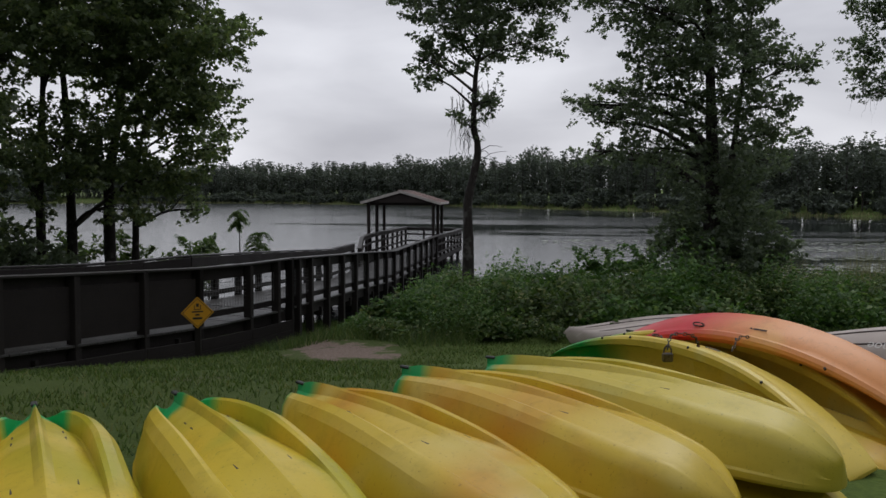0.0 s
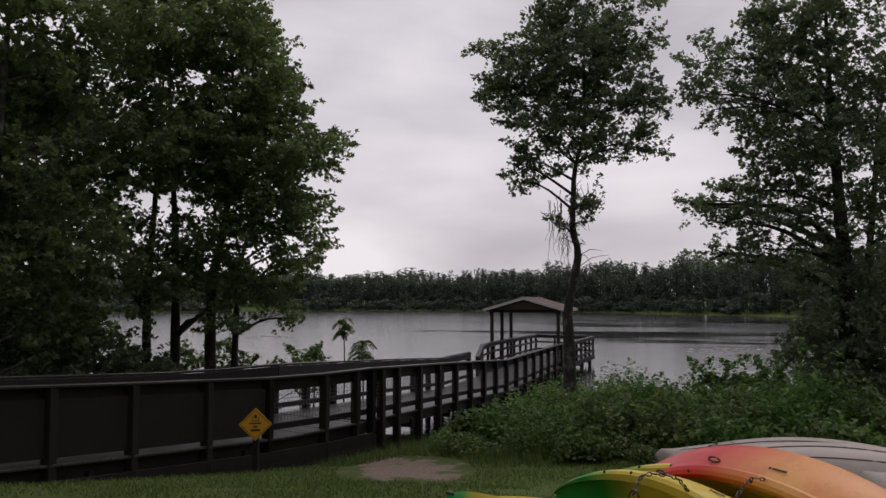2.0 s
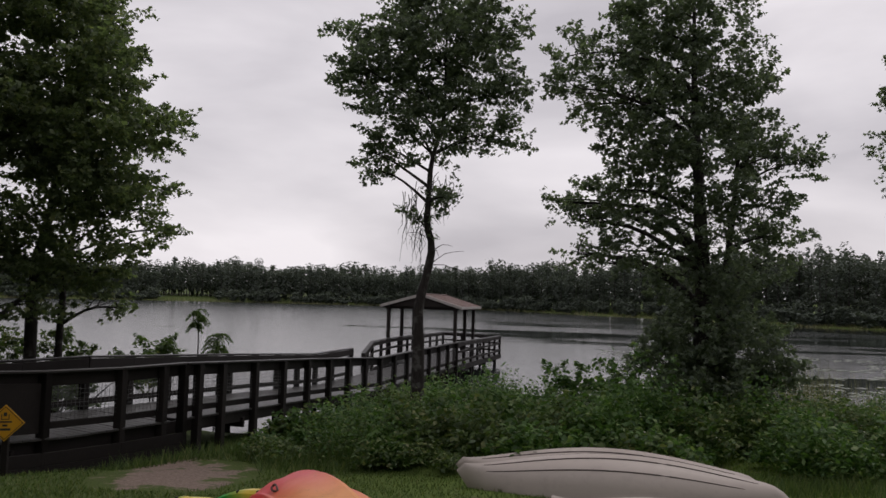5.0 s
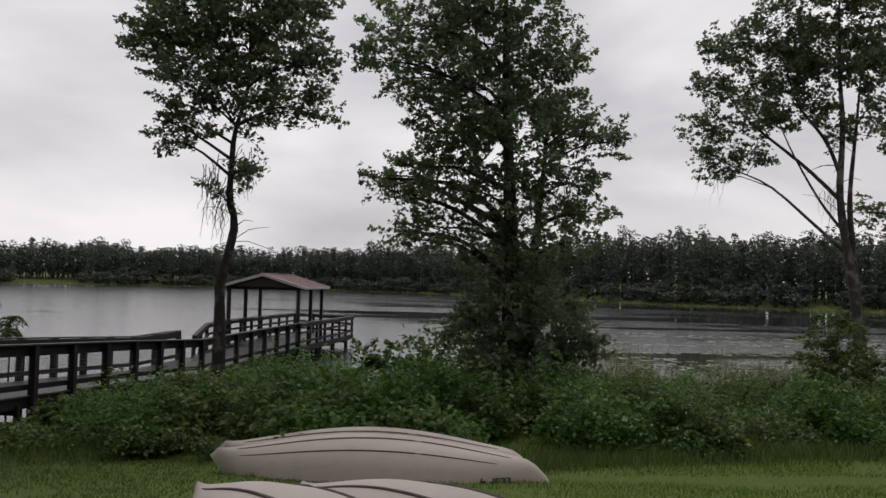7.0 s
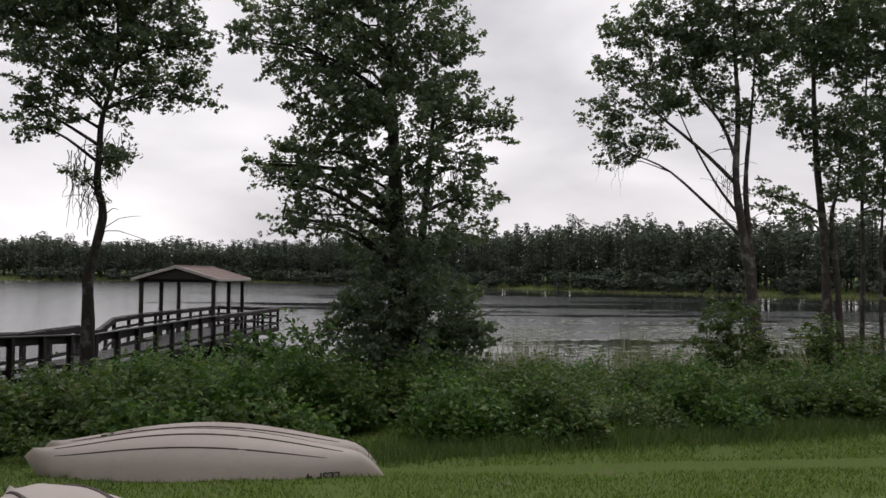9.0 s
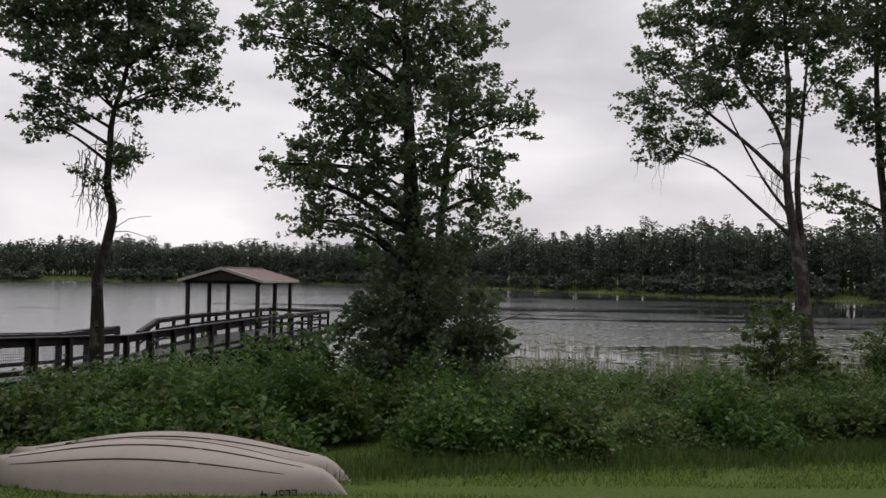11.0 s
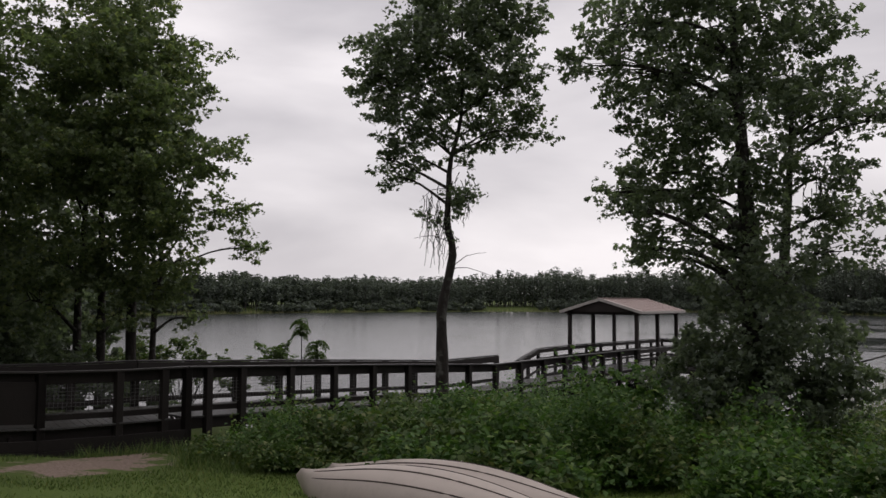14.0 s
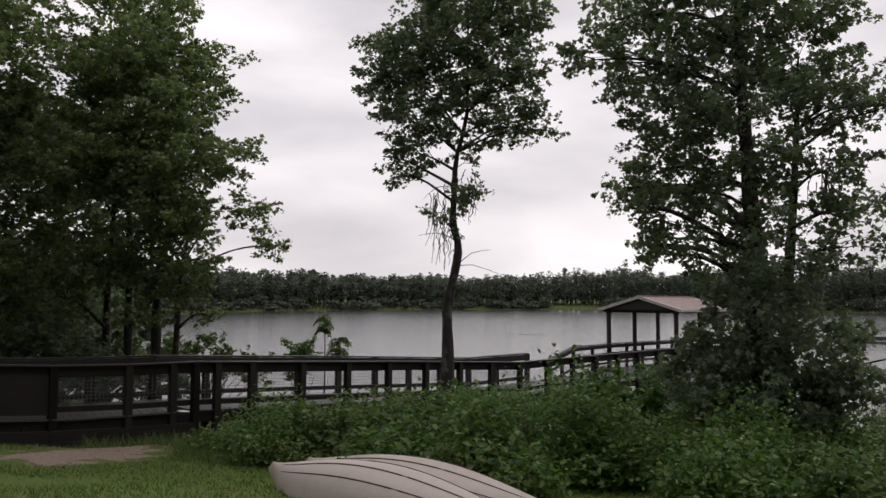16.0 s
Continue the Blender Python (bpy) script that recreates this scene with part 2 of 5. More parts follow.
YEL, OLV, ORG, GRN = (0.60, 0.445, 0.024), (0.33, 0.35, 0.014), (0.55, 0.26, 0.012), (0.025, 0.38, 0.11)
M_KAYAK = hull_material("yellow_kayak_plastic", YEL, OLV, (0.68, 0.52, 0.09), GRN, 0.36)
M_KAYAK2 = hull_material("yellow_orange_kayak_plastic", (0.60, 0.43, 0.030), ORG, (0.68, 0.54, 0.13), GRN, 0.34)
M_KAYAK3 = hull_material("green_tipped_kayak_plastic", (0.66, 0.50, 0.07), (0.52, 0.40, 0.03), (0.66, 0.64, 0.30), (0.012, 0.30, 0.045), 0.55, 0.30)
M_KAYAK4 = hull_material("pale_yellow_kayak_plastic", (0.60, 0.48, 0.065), (0.46, 0.39, 0.025), (0.54, 0.55, 0.16), GRN, 0.30, 0.16)
M_KAYAKR = hull_material("sunset_kayak_plastic", (0.72, 0.29, 0.085), (0.74, 0.36, 0.13), (0.72, 0.42, 0.12), (0.60, 0.035, 0.045), 1.15, 0.6)
m = Mat("beige_canoe_plastic", rough=0.5, spec=0.4)
v = m.coords()
gr = m.noise(v, 5.0, 6.0, 0.7)
c = m.mix(m.noise(v, 0.8, 3.0), (0.50, 0.435, 0.395), (0.40, 0.345, 0.31))
c = m.mix(m.ramp(gr, [(0.5, (0, 0, 0)), (0.85, (0.35, 0.35, 0.35))]), c, (0.22, 0.185, 0.16))
m.color(c).bump(m.noise(m.coords((2, 40, 40)), 3.0, 3.0), 0.07, 0.004)
M_CANOE = m.m
m = Mat("beige_canoe_groove", rough=0.6)
m.color(m.ramp(m.noise(m.coords(), 8.0), [(0.3, (0.035, 0.024, 0.02)), (0.7, (0.07, 0.05, 0.042))]))
M_GROOVE = m.m
m = Mat("dull_steel", rough=0.45, metal=0.9)
m.color(m.ramp(m.noise(m.coords(), 40.0), [(0.3, (0.05, 0.045, 0.04)), (0.7, (0.16, 0.14, 0.12))]))
M_STEEL = m.m

# ------------------------------------------------------------------ mesh helpers


def smooth(me, angle=None):
    for p in me.polygons:
        p.use_smooth = True
    if angle is not None:
        me.set_sharp_from_angle(angle=radians(angle))


def mesh_from(name, bm, mat, angle=None):
    bmesh.ops.recalc_face_normals(bm, faces=bm.faces)
    me = bpy.data.meshes.new(name)
    bm.to_mesh(me)
    bm.free()
    for mt in mat if isinstance(mat, (list, tuple)) else [mat]:
        me.materials.append(mt)
    if angle is not None:
        smooth(me, angle)
    return me


def part(name, bm, material, parent=None, label="", angle=None):
    ob = new(name, mesh_from(name, bm, material, angle))
    if parent is not None:
        ob.parent = parent
    return tagged(ob, label)


def beam(bm, a, b, w, h, up=(0, 0, 1), bevel=0.006):
    """A squared timber from a to b, w across and h deep, with eased edges."""
    a, b = Vector(a), Vector(b)
    d = (b - a).normalized()
    side = d.cross(Vector(up))
    side = side.normalized() if side.length > 1e-4 else Vector((1, 0, 0))
    top = side.cross(d).normalized()
    vs = []
    for p in (a, b):
        for sx, sz in ((-1, -1), (1, -1), (1, 1), (-1, 1)):
            vs.append(bm.verts.new(p + side * (sx * w / 2) + top * (sz * h / 2)))
    fs = [bm.faces.new(vs[:4]), bm.faces.new(vs[4:][::-1])]
    for i in range(4):
        j = (i + 1) % 4
        fs.append(bm.faces.new((vs[i], vs[j], vs[4 + j], vs[4 + i])))
    if bevel:
        es = {e for f in fs for e in f.edges}
        bmesh.ops.bevel(bm, geom=list(es), offset=bevel, segments=1, affect="EDGES")
    return bm


def one_beam(*args, **kw):
    return beam(bmesh.new(), *args, **kw)


def tube(bm, pts, radii, sides=8):
    """A tapered round limb along points."""
    pts = [Vector(p) for p in pts]
    rings = []
    ref = Vector((1, 0, 0))
    for i, p in enumerate(pts):
        d = (pts[min(i + 1, len(pts) - 1)] - pts[max(i - 1, 0)]).normalized()
        s = d.cross(ref)
        if s.length < 0.1:
            s = d.cross(Vector((0, 1, 0)))
        s.normalize()
        u = s.cross(d).normalized()
        ring = []
        for k in range(sides):
            a = 2 * math.pi * k / sides
            ring.append(bm.verts.new(p + (s * math.cos(a) + u * math.sin(a)) * radii[i]))
        rings.append(ring)
    for r0, r1 in zip(rings, rings[1:]):
        for k in range(sides):
            bm.faces.new((r0[k], r0[(k + 1) % sides], r1[(k + 1) % sides], r1[k]))
    bm.faces.new(rings[-1])
    bm.faces.new(rings[0][::-1])
    return bm


def spline(pts, n):
    """n points along a smooth curve through pts."""
    pts = [Vector(p) for p in pts]
    out = []
    segs = len(pts) - 1
    for i in range(n):
        t = i / (n - 1) * segs
        k = min(int(t), segs - 1)
        f = t - k
        p0, p1, p2, p3 = pts[max(k - 1, 0)], pts[k], pts[k + 1], pts[min(k + 2, segs)]
        out.append(0.5 * (2 * p1 + (p2 - p0) * f + (2 * p0 - 5 * p1 + 4 * p2 - p3) * f * f + (3 * p1 - p0 - 3 * p2 + p3) * f ** 3))
    return out


def array_mesh(name, verts, faces_n, mat, per=4):
    """A mesh of loose polygons of `per` corners each from a vertex array (N*per, 3)."""
    n = len(verts)
    me = bpy.data.meshes.new(name)
    me.vertices.add(n)
    me.vertices.foreach_set("co", np.ascontiguousarray(verts, dtype=np.float32).ravel())
    me.loops.add(n)
    me.loops.foreach_set("vertex_index", np.arange(n, dtype=np.int32))
    me.polygons.add(n // per)
    me.polygons.foreach_set("loop_start", np.arange(0, n, per, dtype=np.int32))
    me.update(calc_edges=True)
    me.materials.append(mat)
    return me


def unit(v):
    return v / np.maximum(np.linalg.norm(v, axis=1, keepdims=True), 1e-6)


def leaf_frames(rng, P, size, flat, out, droop=0.25):
    """For each leaf its direction, side, upper face and length."""
    n = len(P)
    up = rng.normal(0, 1, (n, 3))
    up[:, 2] = np.abs(up[:, 2]) + flat
    up = unit(up)
    d = rng.normal(0, 1, (n, 3))
    if out is not None:
        d = d * 0.7 + out
    d[:, 2] -= droop
    d = unit(d - up * np.sum(d * up, axis=1, keepdims=True))
    return d, np.cross(d, up), up, (size * rng.uniform(0.6, 1.25, n))[:, None]


def leaf_verts(rng, P, size, flat=0.55, out=None, width=0.62):
    """Folded four-cornered leaves at P: each has its own direction, tilt and size."""
    d, s, up, L = leaf_frames(rng, P, size, flat, out)
    W = L * width * rng.uniform(0.8, 1.1, len(P))[:, None]
    a = P - d * L * 0.5
    tip = P + d * L * 0.5 - up * L * 0.10
    left = P + s * W * 0.5 + up * L * 0.08
    right = P - s * W * 0.5 + up * L * 0.08
    return np.stack([a, right, tip, left], axis=1).reshape(-1, 3)


def lobed_leaf_verts(rng, P, size, out=None):
    """Three-pointed maple leaves of six corners, hanging a little from their stalks."""
    d, s, up, L = leaf_frames(rng, P, size, 0.35, out, 0.45)
    W = L * rng.uniform(0.42, 0.58, len(P))[:, None]
    stalk = P - d * L * 0.45
    tip = P + d * L * 0.58 - up * L * 0.14
    l1, r1 = P + s * W + d * L * 0.10 - up * L * 0.06, P - s * W + d * L * 0.10 - up * L * 0.06
    l0, r0 = P + s * W * 0.34 + d * L * 0.18 + up * L * 0.05, P - s * W * 0.34 + d * L * 0.18 + up * L * 0.05
    return np.stack([stalk, r1, r0, tip, l0, l1], axis=1).reshape(-1, 3)


def crown_points(rng, lobes, density, depth=1.0, spray=0.26):
    """Leaf places along upswept leafy shoots inside uneven lobes (x, y, z, radius), with the shoots' feet and each leaf's way out."""
    P, sprays, ways = [], [], []
    for (x, y, z, r) in lobes:
        k = max(5, int(density * r * r))
        d = unit(rng.normal(0, 1, (k, 3)))
        rad = r * rng.uniform(0.15, 1.0, k)[:, None] ** 0.5
        c = np.array([x, y, z]) + d * rad * np.array([0.98, depth, 0.80])
        axis = unit(d * np.array([1.0, depth, 0.55]) + rng.normal(0, 0.35, (k, 3)) + np.array([0, 0, 0.30]))
        for q, ax in zip(c, axis):
            sprays.append(q)
            m_ = int(rng.integers(20, 44))
            long_ = spray * rng.uniform(1.1, 2.6)
            f = rng.uniform(-0.25, 1.0, m_)[:, None]
            side = np.clip(rng.normal(0, 1, (m_, 3)), -1.7, 1.7) * spray * 0.52 * np.array([1, 1, 0.6]) * (1.15 - 0.75 * np.abs(f))
            P.append(q + ax * long_ * f + side)
            ways.append(np.repeat(ax[None], m_, 0))
    return np.concatenate(P), np.array(sprays), np.concatenate(ways)


def ground_z(x, y):
    """Height of the bank: level above, falling to the lake, rising again on the far shore."""
    ys = np.array([-400, -30, -12, -8, -6, -4, -2, 0, 3, 9, 14, 20, 40])
    zs = np.array([1.6, 1.1, 1.0, 0.98, 0.82, 0.52, 0.22, 0.0, -0.12, -0.5, -0.95, -1.6, -2.6])
    z = np.interp(y - 0.10 * np.maximum(np.minimum(x, 30), -12) * (np.asarray(y) > 0), ys, zs)
    rail = np.where(np.asarray(y) > 2.85, 0.15, 0.479) * (np.asarray(y) - 2.85) - 5.22
    near_walk = np.clip((rail + 1.7 - x) / 1.5, 0, 1)
    z = z - 0.38 * near_walk ** 2 * (3 - 2 * near_walk) * np.clip((np.asarray(y) + 8) / 4, 0, 1)
    r = np.hypot(x, y)
    far = shore_radius(np.degrees(np.arctan2(x, y)))
    rise = np.clip((r - far) / 10, -1, 1) * 0.9 + np.clip((r - far) / 260, 0, 1) * 7
    wet = np.asarray(y) > 16
    return np.where(wet & (r > far - 10), np.maximum(z, -0.9 + rise), z)


def shore_radius(az):
    """Distance of the far shore by bearing, degrees right of the lake's axis."""
    return np.interp(az, [-80, -60, -49, -40, -30, -20, -12, -1, 9, 20, 28, 37, 50, 70], [60, 110, 190, 225, 262, 285, 295, 262, 208, 175, 170, 169, 120, 60])


def gz(x, y):
    return float(ground_z(np.array(float(x)), np.array(float(y))))

# ------------------------------------------------------------------ ground and lake


def axis_steps(lo, hi, fine_lo, fine_hi, fine, grow=1.22):
    mid = list(np.arange(fine_lo, fine_hi + fine / 2, fine))
    step, p = fine, fine_hi
    while p < hi:
        step *= grow
        p += step
        mid.append(min(p, hi))
    step, p = fine, fine_lo
    while p > lo:
        step *= grow
        p -= step
        mid.insert(0, max(p, lo))
    return np.array(mid)


gx, gy = axis_steps(-1500, 1500, -14, 22, 0.3, 1.12), axis_steps(-1500, 1500, -15, 20, 0.3, 1.10)
GX, GY = np.meshgrid(gx, gy)
GZ = ground_z(GX, GY)
rng = np.random.default_rng(5)


def lump_z(a, b):
    """Small unevenness of the bank."""
    return noise.noise(Vector((a * 0.9, b * 0.9, 0))) * 0.035 + noise.noise(Vector((a * 0.25, b * 0.25, 3))) * 0.05


lump = np.array([[lump_z(a, b) for a in gx] for b in gy])
GZ = GZ + lump * (np.hypot(GX, GY) < 60)
nx, ny = len(gx), len(gy)
idx = np.arange(nx * ny).reshape(ny, nx)
quads = np.stack([idx[:-1, :-1], idx[:-1, 1:], idx[1:, 1:], idx[1:, :-1]], axis=-1).reshape(-1, 4)
me = bpy.data.meshes.new("ground")
me.from_pydata(np.stack([GX, GY, GZ], axis=-1).reshape(-1, 3).tolist(), [], quads.tolist())
me.materials.append(M_GROUND)
smooth(me)
tagged(new("ground", me), "grassy sandy bank sloping down to the lake", "ground", kind="structure")

WATER_Z = -0.9
bm = bmesh.new()
bmesh.ops.create_grid(bm, x_segments=2, y_segments=2, size=600)
me = mesh_from("water", bm, M_WATER)
lake = tagged(new("water", me), "grey rippled lake water under an overcast sky", "lake", kind="structure")
lake.location = (0, 560, WATER_Z)

# ------------------------------------------------------------------ boardwalk
U = Vector((0.15, 0.9887, 0)).normalized()
SIDE = Vector((-U.y, U.x, 0))
JOINT = Vector((-5.22, 2.85, 0))
A_DIR = Vector((2.26, 4.72, 0)).normalized()


def rail_z(s):
    """Rail height along the main walk, s metres past the bend."""
    return float(np.interp(s, [-9, -5.2, -2, 0, 2.4, 6.2, 10.8, 12.2, 21, 31], [1.62, 1.42, 1.27, 1.29, 1.17, 0.98, 0.72, 0.73, 0.75, 0.68]))


def near_pt(s):
    return JOINT + (U if s >= 0 else A_DIR) * s


def far_pt(s):
    if s >= 0:
        return JOINT + U * (s + 0.2) + SIDE * 2.25
    return JOINT + U * 0.2 + SIDE * 2.25 + A_DIR * s


def at_z(p, z):
    return Vector((p.x, p.y, z))


walkway = tagged(new("boardwalk"), "dark wet timber boardwalk with wire-meshed railings over the bank", "boardwalk")


def post(p, top, w=0.145, bottom=None, name="post"):
    z0 = (gz(p.x, p.y) - 0.15) if bottom is None else bottom
    return part(name, one_beam(at_z(p, z0), at_z(p, top), w, w, up=U, bevel=0.008), M_DOCK, walkway)


def wire_panel(a, b, za0, zb0, za1, zb1):
    """Welded wire between two posts: uprights every 6 cm, cross wires every 10 cm."""
    bm = bmesh.new()
    L = (b - a).length
    n = max(3, int(L / 0.075))
    for i in range(1, n):
        p = a.lerp(b, i / n)
        beam(bm, at_z(p, za0 + (zb0 - za0) * i / n), at_z(p, za1 + (zb1 - za1) * i / n), 0.005, 0.005, up=U, bevel=0)
    for k in range(1, 8):
        f = k / 8
        beam(bm, at_z(a, za0 + (za1 - za0) * f), at_z(b, zb0 + (zb1 - zb0) * f), 0.005, 0.005, bevel=0)
    return part("wire_mesh", bm, M_WIRE, walkway, "thin galvanised wire mesh")


def rail_run(point, marks, inward=1, mesh=True):
    """Posts at the marks with cap, upper board, lower board and mesh between them."""
    for s in marks:
        post(point(s), rail_z(s) - 0.035)
    for s0, s1 in zip(marks, marks[1:]):
        a, b = point(s0), point(s1)
        d = (b - a).normalized()
        za, zb = rail_z(s0), rail_z(s1)
        part("rail_cap", one_beam(at_z(a, za - 0.018), at_z(b, zb - 0.018), 0.17, 0.038), M_CAP, walkway, "wet rail cap board")
        n = Vector((d.y, -d.x, 0)) * 0.080 * inward
        part("rail_board", one_beam(at_z(a + n, za - 0.145), at_z(b + n, zb - 0.145), 0.04, 0.20), M_DOCK, walkway)
        part("rail_board", one_beam(at_z(a + n, za - 0.85), at_z(b + n, zb - 0.85), 0.04, 0.11), M_DOCK, walkway)
        part("rim_joist", one_beam(at_z(a + n, za - 1.15), at_z(b + n, zb - 1.15), 0.045, 0.22), M_DOCK, walkway)
        if mesh:
            wire_panel(a + d * 0.07, b - d * 0.07, za - 0.80, zb - 0.80, za - 0.24, zb - 0.24)


def board_panel(a, b, za, zb):
    """Close dark boards between two posts of the landward run."""
    n = 7
    for k in range(n):
        z = -0.245 - 0.108 * k
        part("panel_board", one_beam(at_z(a, za + z), at_z(b, zb + z), 0.022, 0.112, bevel=0.003), M_DOCK, walkway)


near_a = [-9.0, -7.6, -6.4, -5.2, -3.9, -2.65, -1.3, 0.0]
near_b = [0.0, 1.35, 2.7, 4.05, 5.4, 6.75, 8.1, 9.45, 10.8, 12.2, 13.6, 15.0, 16.4, 17.8, 19.2, 20.7]
rail_run(near_pt, near_a[:6], -1, mesh=False)
rail_run(near_pt, near_a[5:], -1)
for s0, s1 in zip(near_a[:5], near_a[1:6]):
    board_panel(near_pt(s0), near_pt(s1), rail_z(s0), rail_z(s1))
for s0, s1 in zip(near_a, near_a[1:]):
    for dz in (1.335, 1.54):
        k = Vector((A_DIR.y, -A_DIR.x, 0)) * 0.07
        part("skirt_board", one_beam(at_z(near_pt(s0) + k, rail_z(s0) - dz), at_z(near_pt(s1) + k, rail_z(s1) - dz), 0.03, 0.20), M_DOCK, walkway)
rail_run(near_pt, near_b, -1)
for s0 in (-0.45, 0.5):
    post(near_pt(s0), rail_z(s0) - 0.035)
rail_run(far_pt, near_a)
rail_run(far_pt, [0.0, 1.35, 2.7, 4.05, 5.4, 6.75, 8.1, 9.45, 10.8, 12.2, 13.9])

# deck boards, one by one
s = -9.0
plank_bm = one_beam((-1.13, 0, 0), (1.13, 0, 0), 0.135, 0.036, bevel=0.004)
plank_me = mesh_from("plank", plank_bm, M_DECK)
wide_me = mesh_from("plank", one_beam((-1.62, 0, 0), (1.62, 0, 0), 0.135, 0.036, bevel=0.004), M_DECK)
while s < 31.0:
    if s < 0:
        c, d = near_pt(s) + SIDE * 1.08 * 1.02, A_DIR
    elif s < 20.7:
        c, d = near_pt(s) + SIDE * 1.125, U
    else:
        c, d = near_pt(s) + SIDE * 1.60, U
    ob = new("plank", plank_me if s < 20.7 else wide_me)
    ob.parent = walkway
    ob.location = (c.x, c.y, rail_z(s) - 1.02 + random.uniform(-0.003, 0.003))
    ob.rotation_euler = (0, 0, math.atan2(-d.x, d.y) + random.uniform(-0.004, 0.004))
    s += 0.142 if s < 20 else 0.16

# bearers and piles under the deck
for s in np.arange(-8.5, 31, 2.7):
    a, b = near_pt(s), near_pt(s) + SIDE * (2.25 if s < 20.7 else 3.2)
    z = rail_z(s) - 1.17
    part("bearer", one_beam(at_z(a, z - 0.1), at_z(b, z - 0.1), 0.08, 0.2), M_DOCK, walkway)
    if s > 9:
        for p in (a, b):
            part("pile", tube(bmesh.new(), [at_z(p, -2.6), at_z(p, z)], [0.10, 0.09], 10), M_DOCK, walkway, angle=40)

# flared step of the lake-side rail up to the platform, and the platform's rails
F0, F1 = JOINT + U * 15.6 + SIDE * 2.35, JOINT + U * 17.7 + SIDE * 2.75
P_NEAR, P_END = 20.7, 30.6


def platform_rail(a, b, za, zb, n):
    for i in range(n + 1):
        p = a.lerp(b, i / n)
        post(p, za + (zb - za) * i / n - 0.035, 0.11, bottom=-2.4 if i % 2 == 0 else -0.5)
    d = (b - a).normalized()
    k = Vector((d.y, -d.x, 0)) * 0.075
    part("rail_cap", one_beam(at_z(a, za - 0.018), at_z(b, zb - 0.018), 0.16, 0.038), M_CAP, walkway, "wet rail cap board")
    for dz, h in ((0.12, 0.14), (0.42, 0.09), (0.80, 0.09), (1.13, 0.2)):
        part("rail_board", one_beam(at_z(a + k, za - dz), at_z(b + k, zb - dz), 0.04, h), M_DOCK, walkway)


LEFT0, LEFT1 = JOINT + U * 20.9 + SIDE * 3.1, JOINT + U * P_END + SIDE * 3.2
platform_rail(F0, F1, 0.46, 0.80, 2)
platform_rail(F1, LEFT0, 0.80, 0.80, 2)
platform_rail(LEFT0, LEFT1, 0.80, 0.76, 7)
platform_rail(near_pt(P_NEAR), near_pt(P_END), 0.75, 0.68, 7)
platform_rail(LEFT1, near_pt(P_END), 0.76, 0.68, 3)

# ------------------------------------------------------------------ fishing shelter on the platform
shelter = tagged(new("pavilion"), "open gabled shelter with rusty metal roof on timber posts", "pavilion")
RL, RR, DEPTH = Vector((-5.58, 23.88, 2.235)), Vector((-1.95, 23.52, 2.235)), 5.15
across = (RR - RL).normalized()
along = Vector((-across.y, across.x, 0))
half = (RR - RL).length / 2
RIDGE = 0.53


def shelter_pt(u, v, z):
    return (RL + RR) / 2 + across * u + along * v + Vector((0, 0, z - 2.235))


for sgn in (-1, 1):
    for i in range(3):
        v = 0.25 + i * (DEPTH - 0.5) / 2
        part("post", one_beam(shelter_pt(sgn * (half - 0.32), v, -2.5 if i != 1 else -0.4), shelter_pt(sgn * (half - 0.32), v, 2.17), 0.14, 0.14, up=U, bevel=0.008), M_POST, shelter)
        part("knee_plate", one_beam(shelter_pt(sgn * (half - 0.42), v, 2.10), shelter_pt(sgn * (half - 0.22), v, 2.10), 0.16, 0.1), M_POST, shelter)
    part("eave_beam", one_beam(shelter_pt(sgn * (half - 0.32), 0.05, 2.19), shelter_pt(sgn * (half - 0.32), DEPTH - 0.05, 2.19), 0.09, 0.18), M_POST, shelter)
    # sheet roof with standing ribs
    n = 14
    for i in range(n):
        bm = bmesh.new()
        v0, v1 = DEPTH * i / n, DEPTH * (i + 1) / n
        a, b = shelter_pt(0, (v0 + v1) / 2, 2.235 + RIDGE), shelter_pt(sgn * half, (v0 + v1) / 2, 2.235)
        beam(bm, a, b, v1 - v0 - 0.004, 0.022, bevel=0)
        beam(bm, a + along * (v1 - v0) / 2 + Vector((0, 0, 0.018)), b + along * (v1 - v0) / 2 + Vector((0, 0, 0.018)), 0.03, 0.028, bevel=0)
        part("roof_sheet", bm, M_ROOF, shelter, "weathered ribbed metal roof sheet")
    part("fascia", one_beam(shelter_pt(sgn * half, -0.02, 2.20), shelter_pt(sgn * half, DEPTH + 0.02, 2.20), 0.03, 0.11), M_FASCIA, shelter, "pale painted fascia board")
    for v in (-0.035, DEPTH + 0.035):
        part("barge_board", one_beam(shelter_pt(0, v, 2.20 + RIDGE), shelter_pt(sgn * (half + 0.02), v, 2.19), 0.03, 0.12), M_FASCIA, shelter, "pale painted barge board")
    for i in range(5):
        v = 0.3 + i * (DEPTH - 0.6) / 4
        part("rafter", one_beam(shelter_pt(0, v, 2.15 + RIDGE), shelter_pt(sgn * (half - 0.05), v, 2.16), 0.05, 0.1), M_POST, shelter)
for v in (0.25, DEPTH / 2, DEPTH - 0.25):
    part("tie_beam", one_beam(shelter_pt(-half + 0.3, v, 2.18), shelter_pt(half - 0.3, v, 2.18), 0.08, 0.17), M_POST, shelter)
part("ridge_cap", one_beam(shelter_pt(0, -0.02, 2.262 + RIDGE), shelter_pt(0, DEPTH + 0.02, 2.262 + RIDGE), 0.22, 0.02), M_ROOF, shelter)
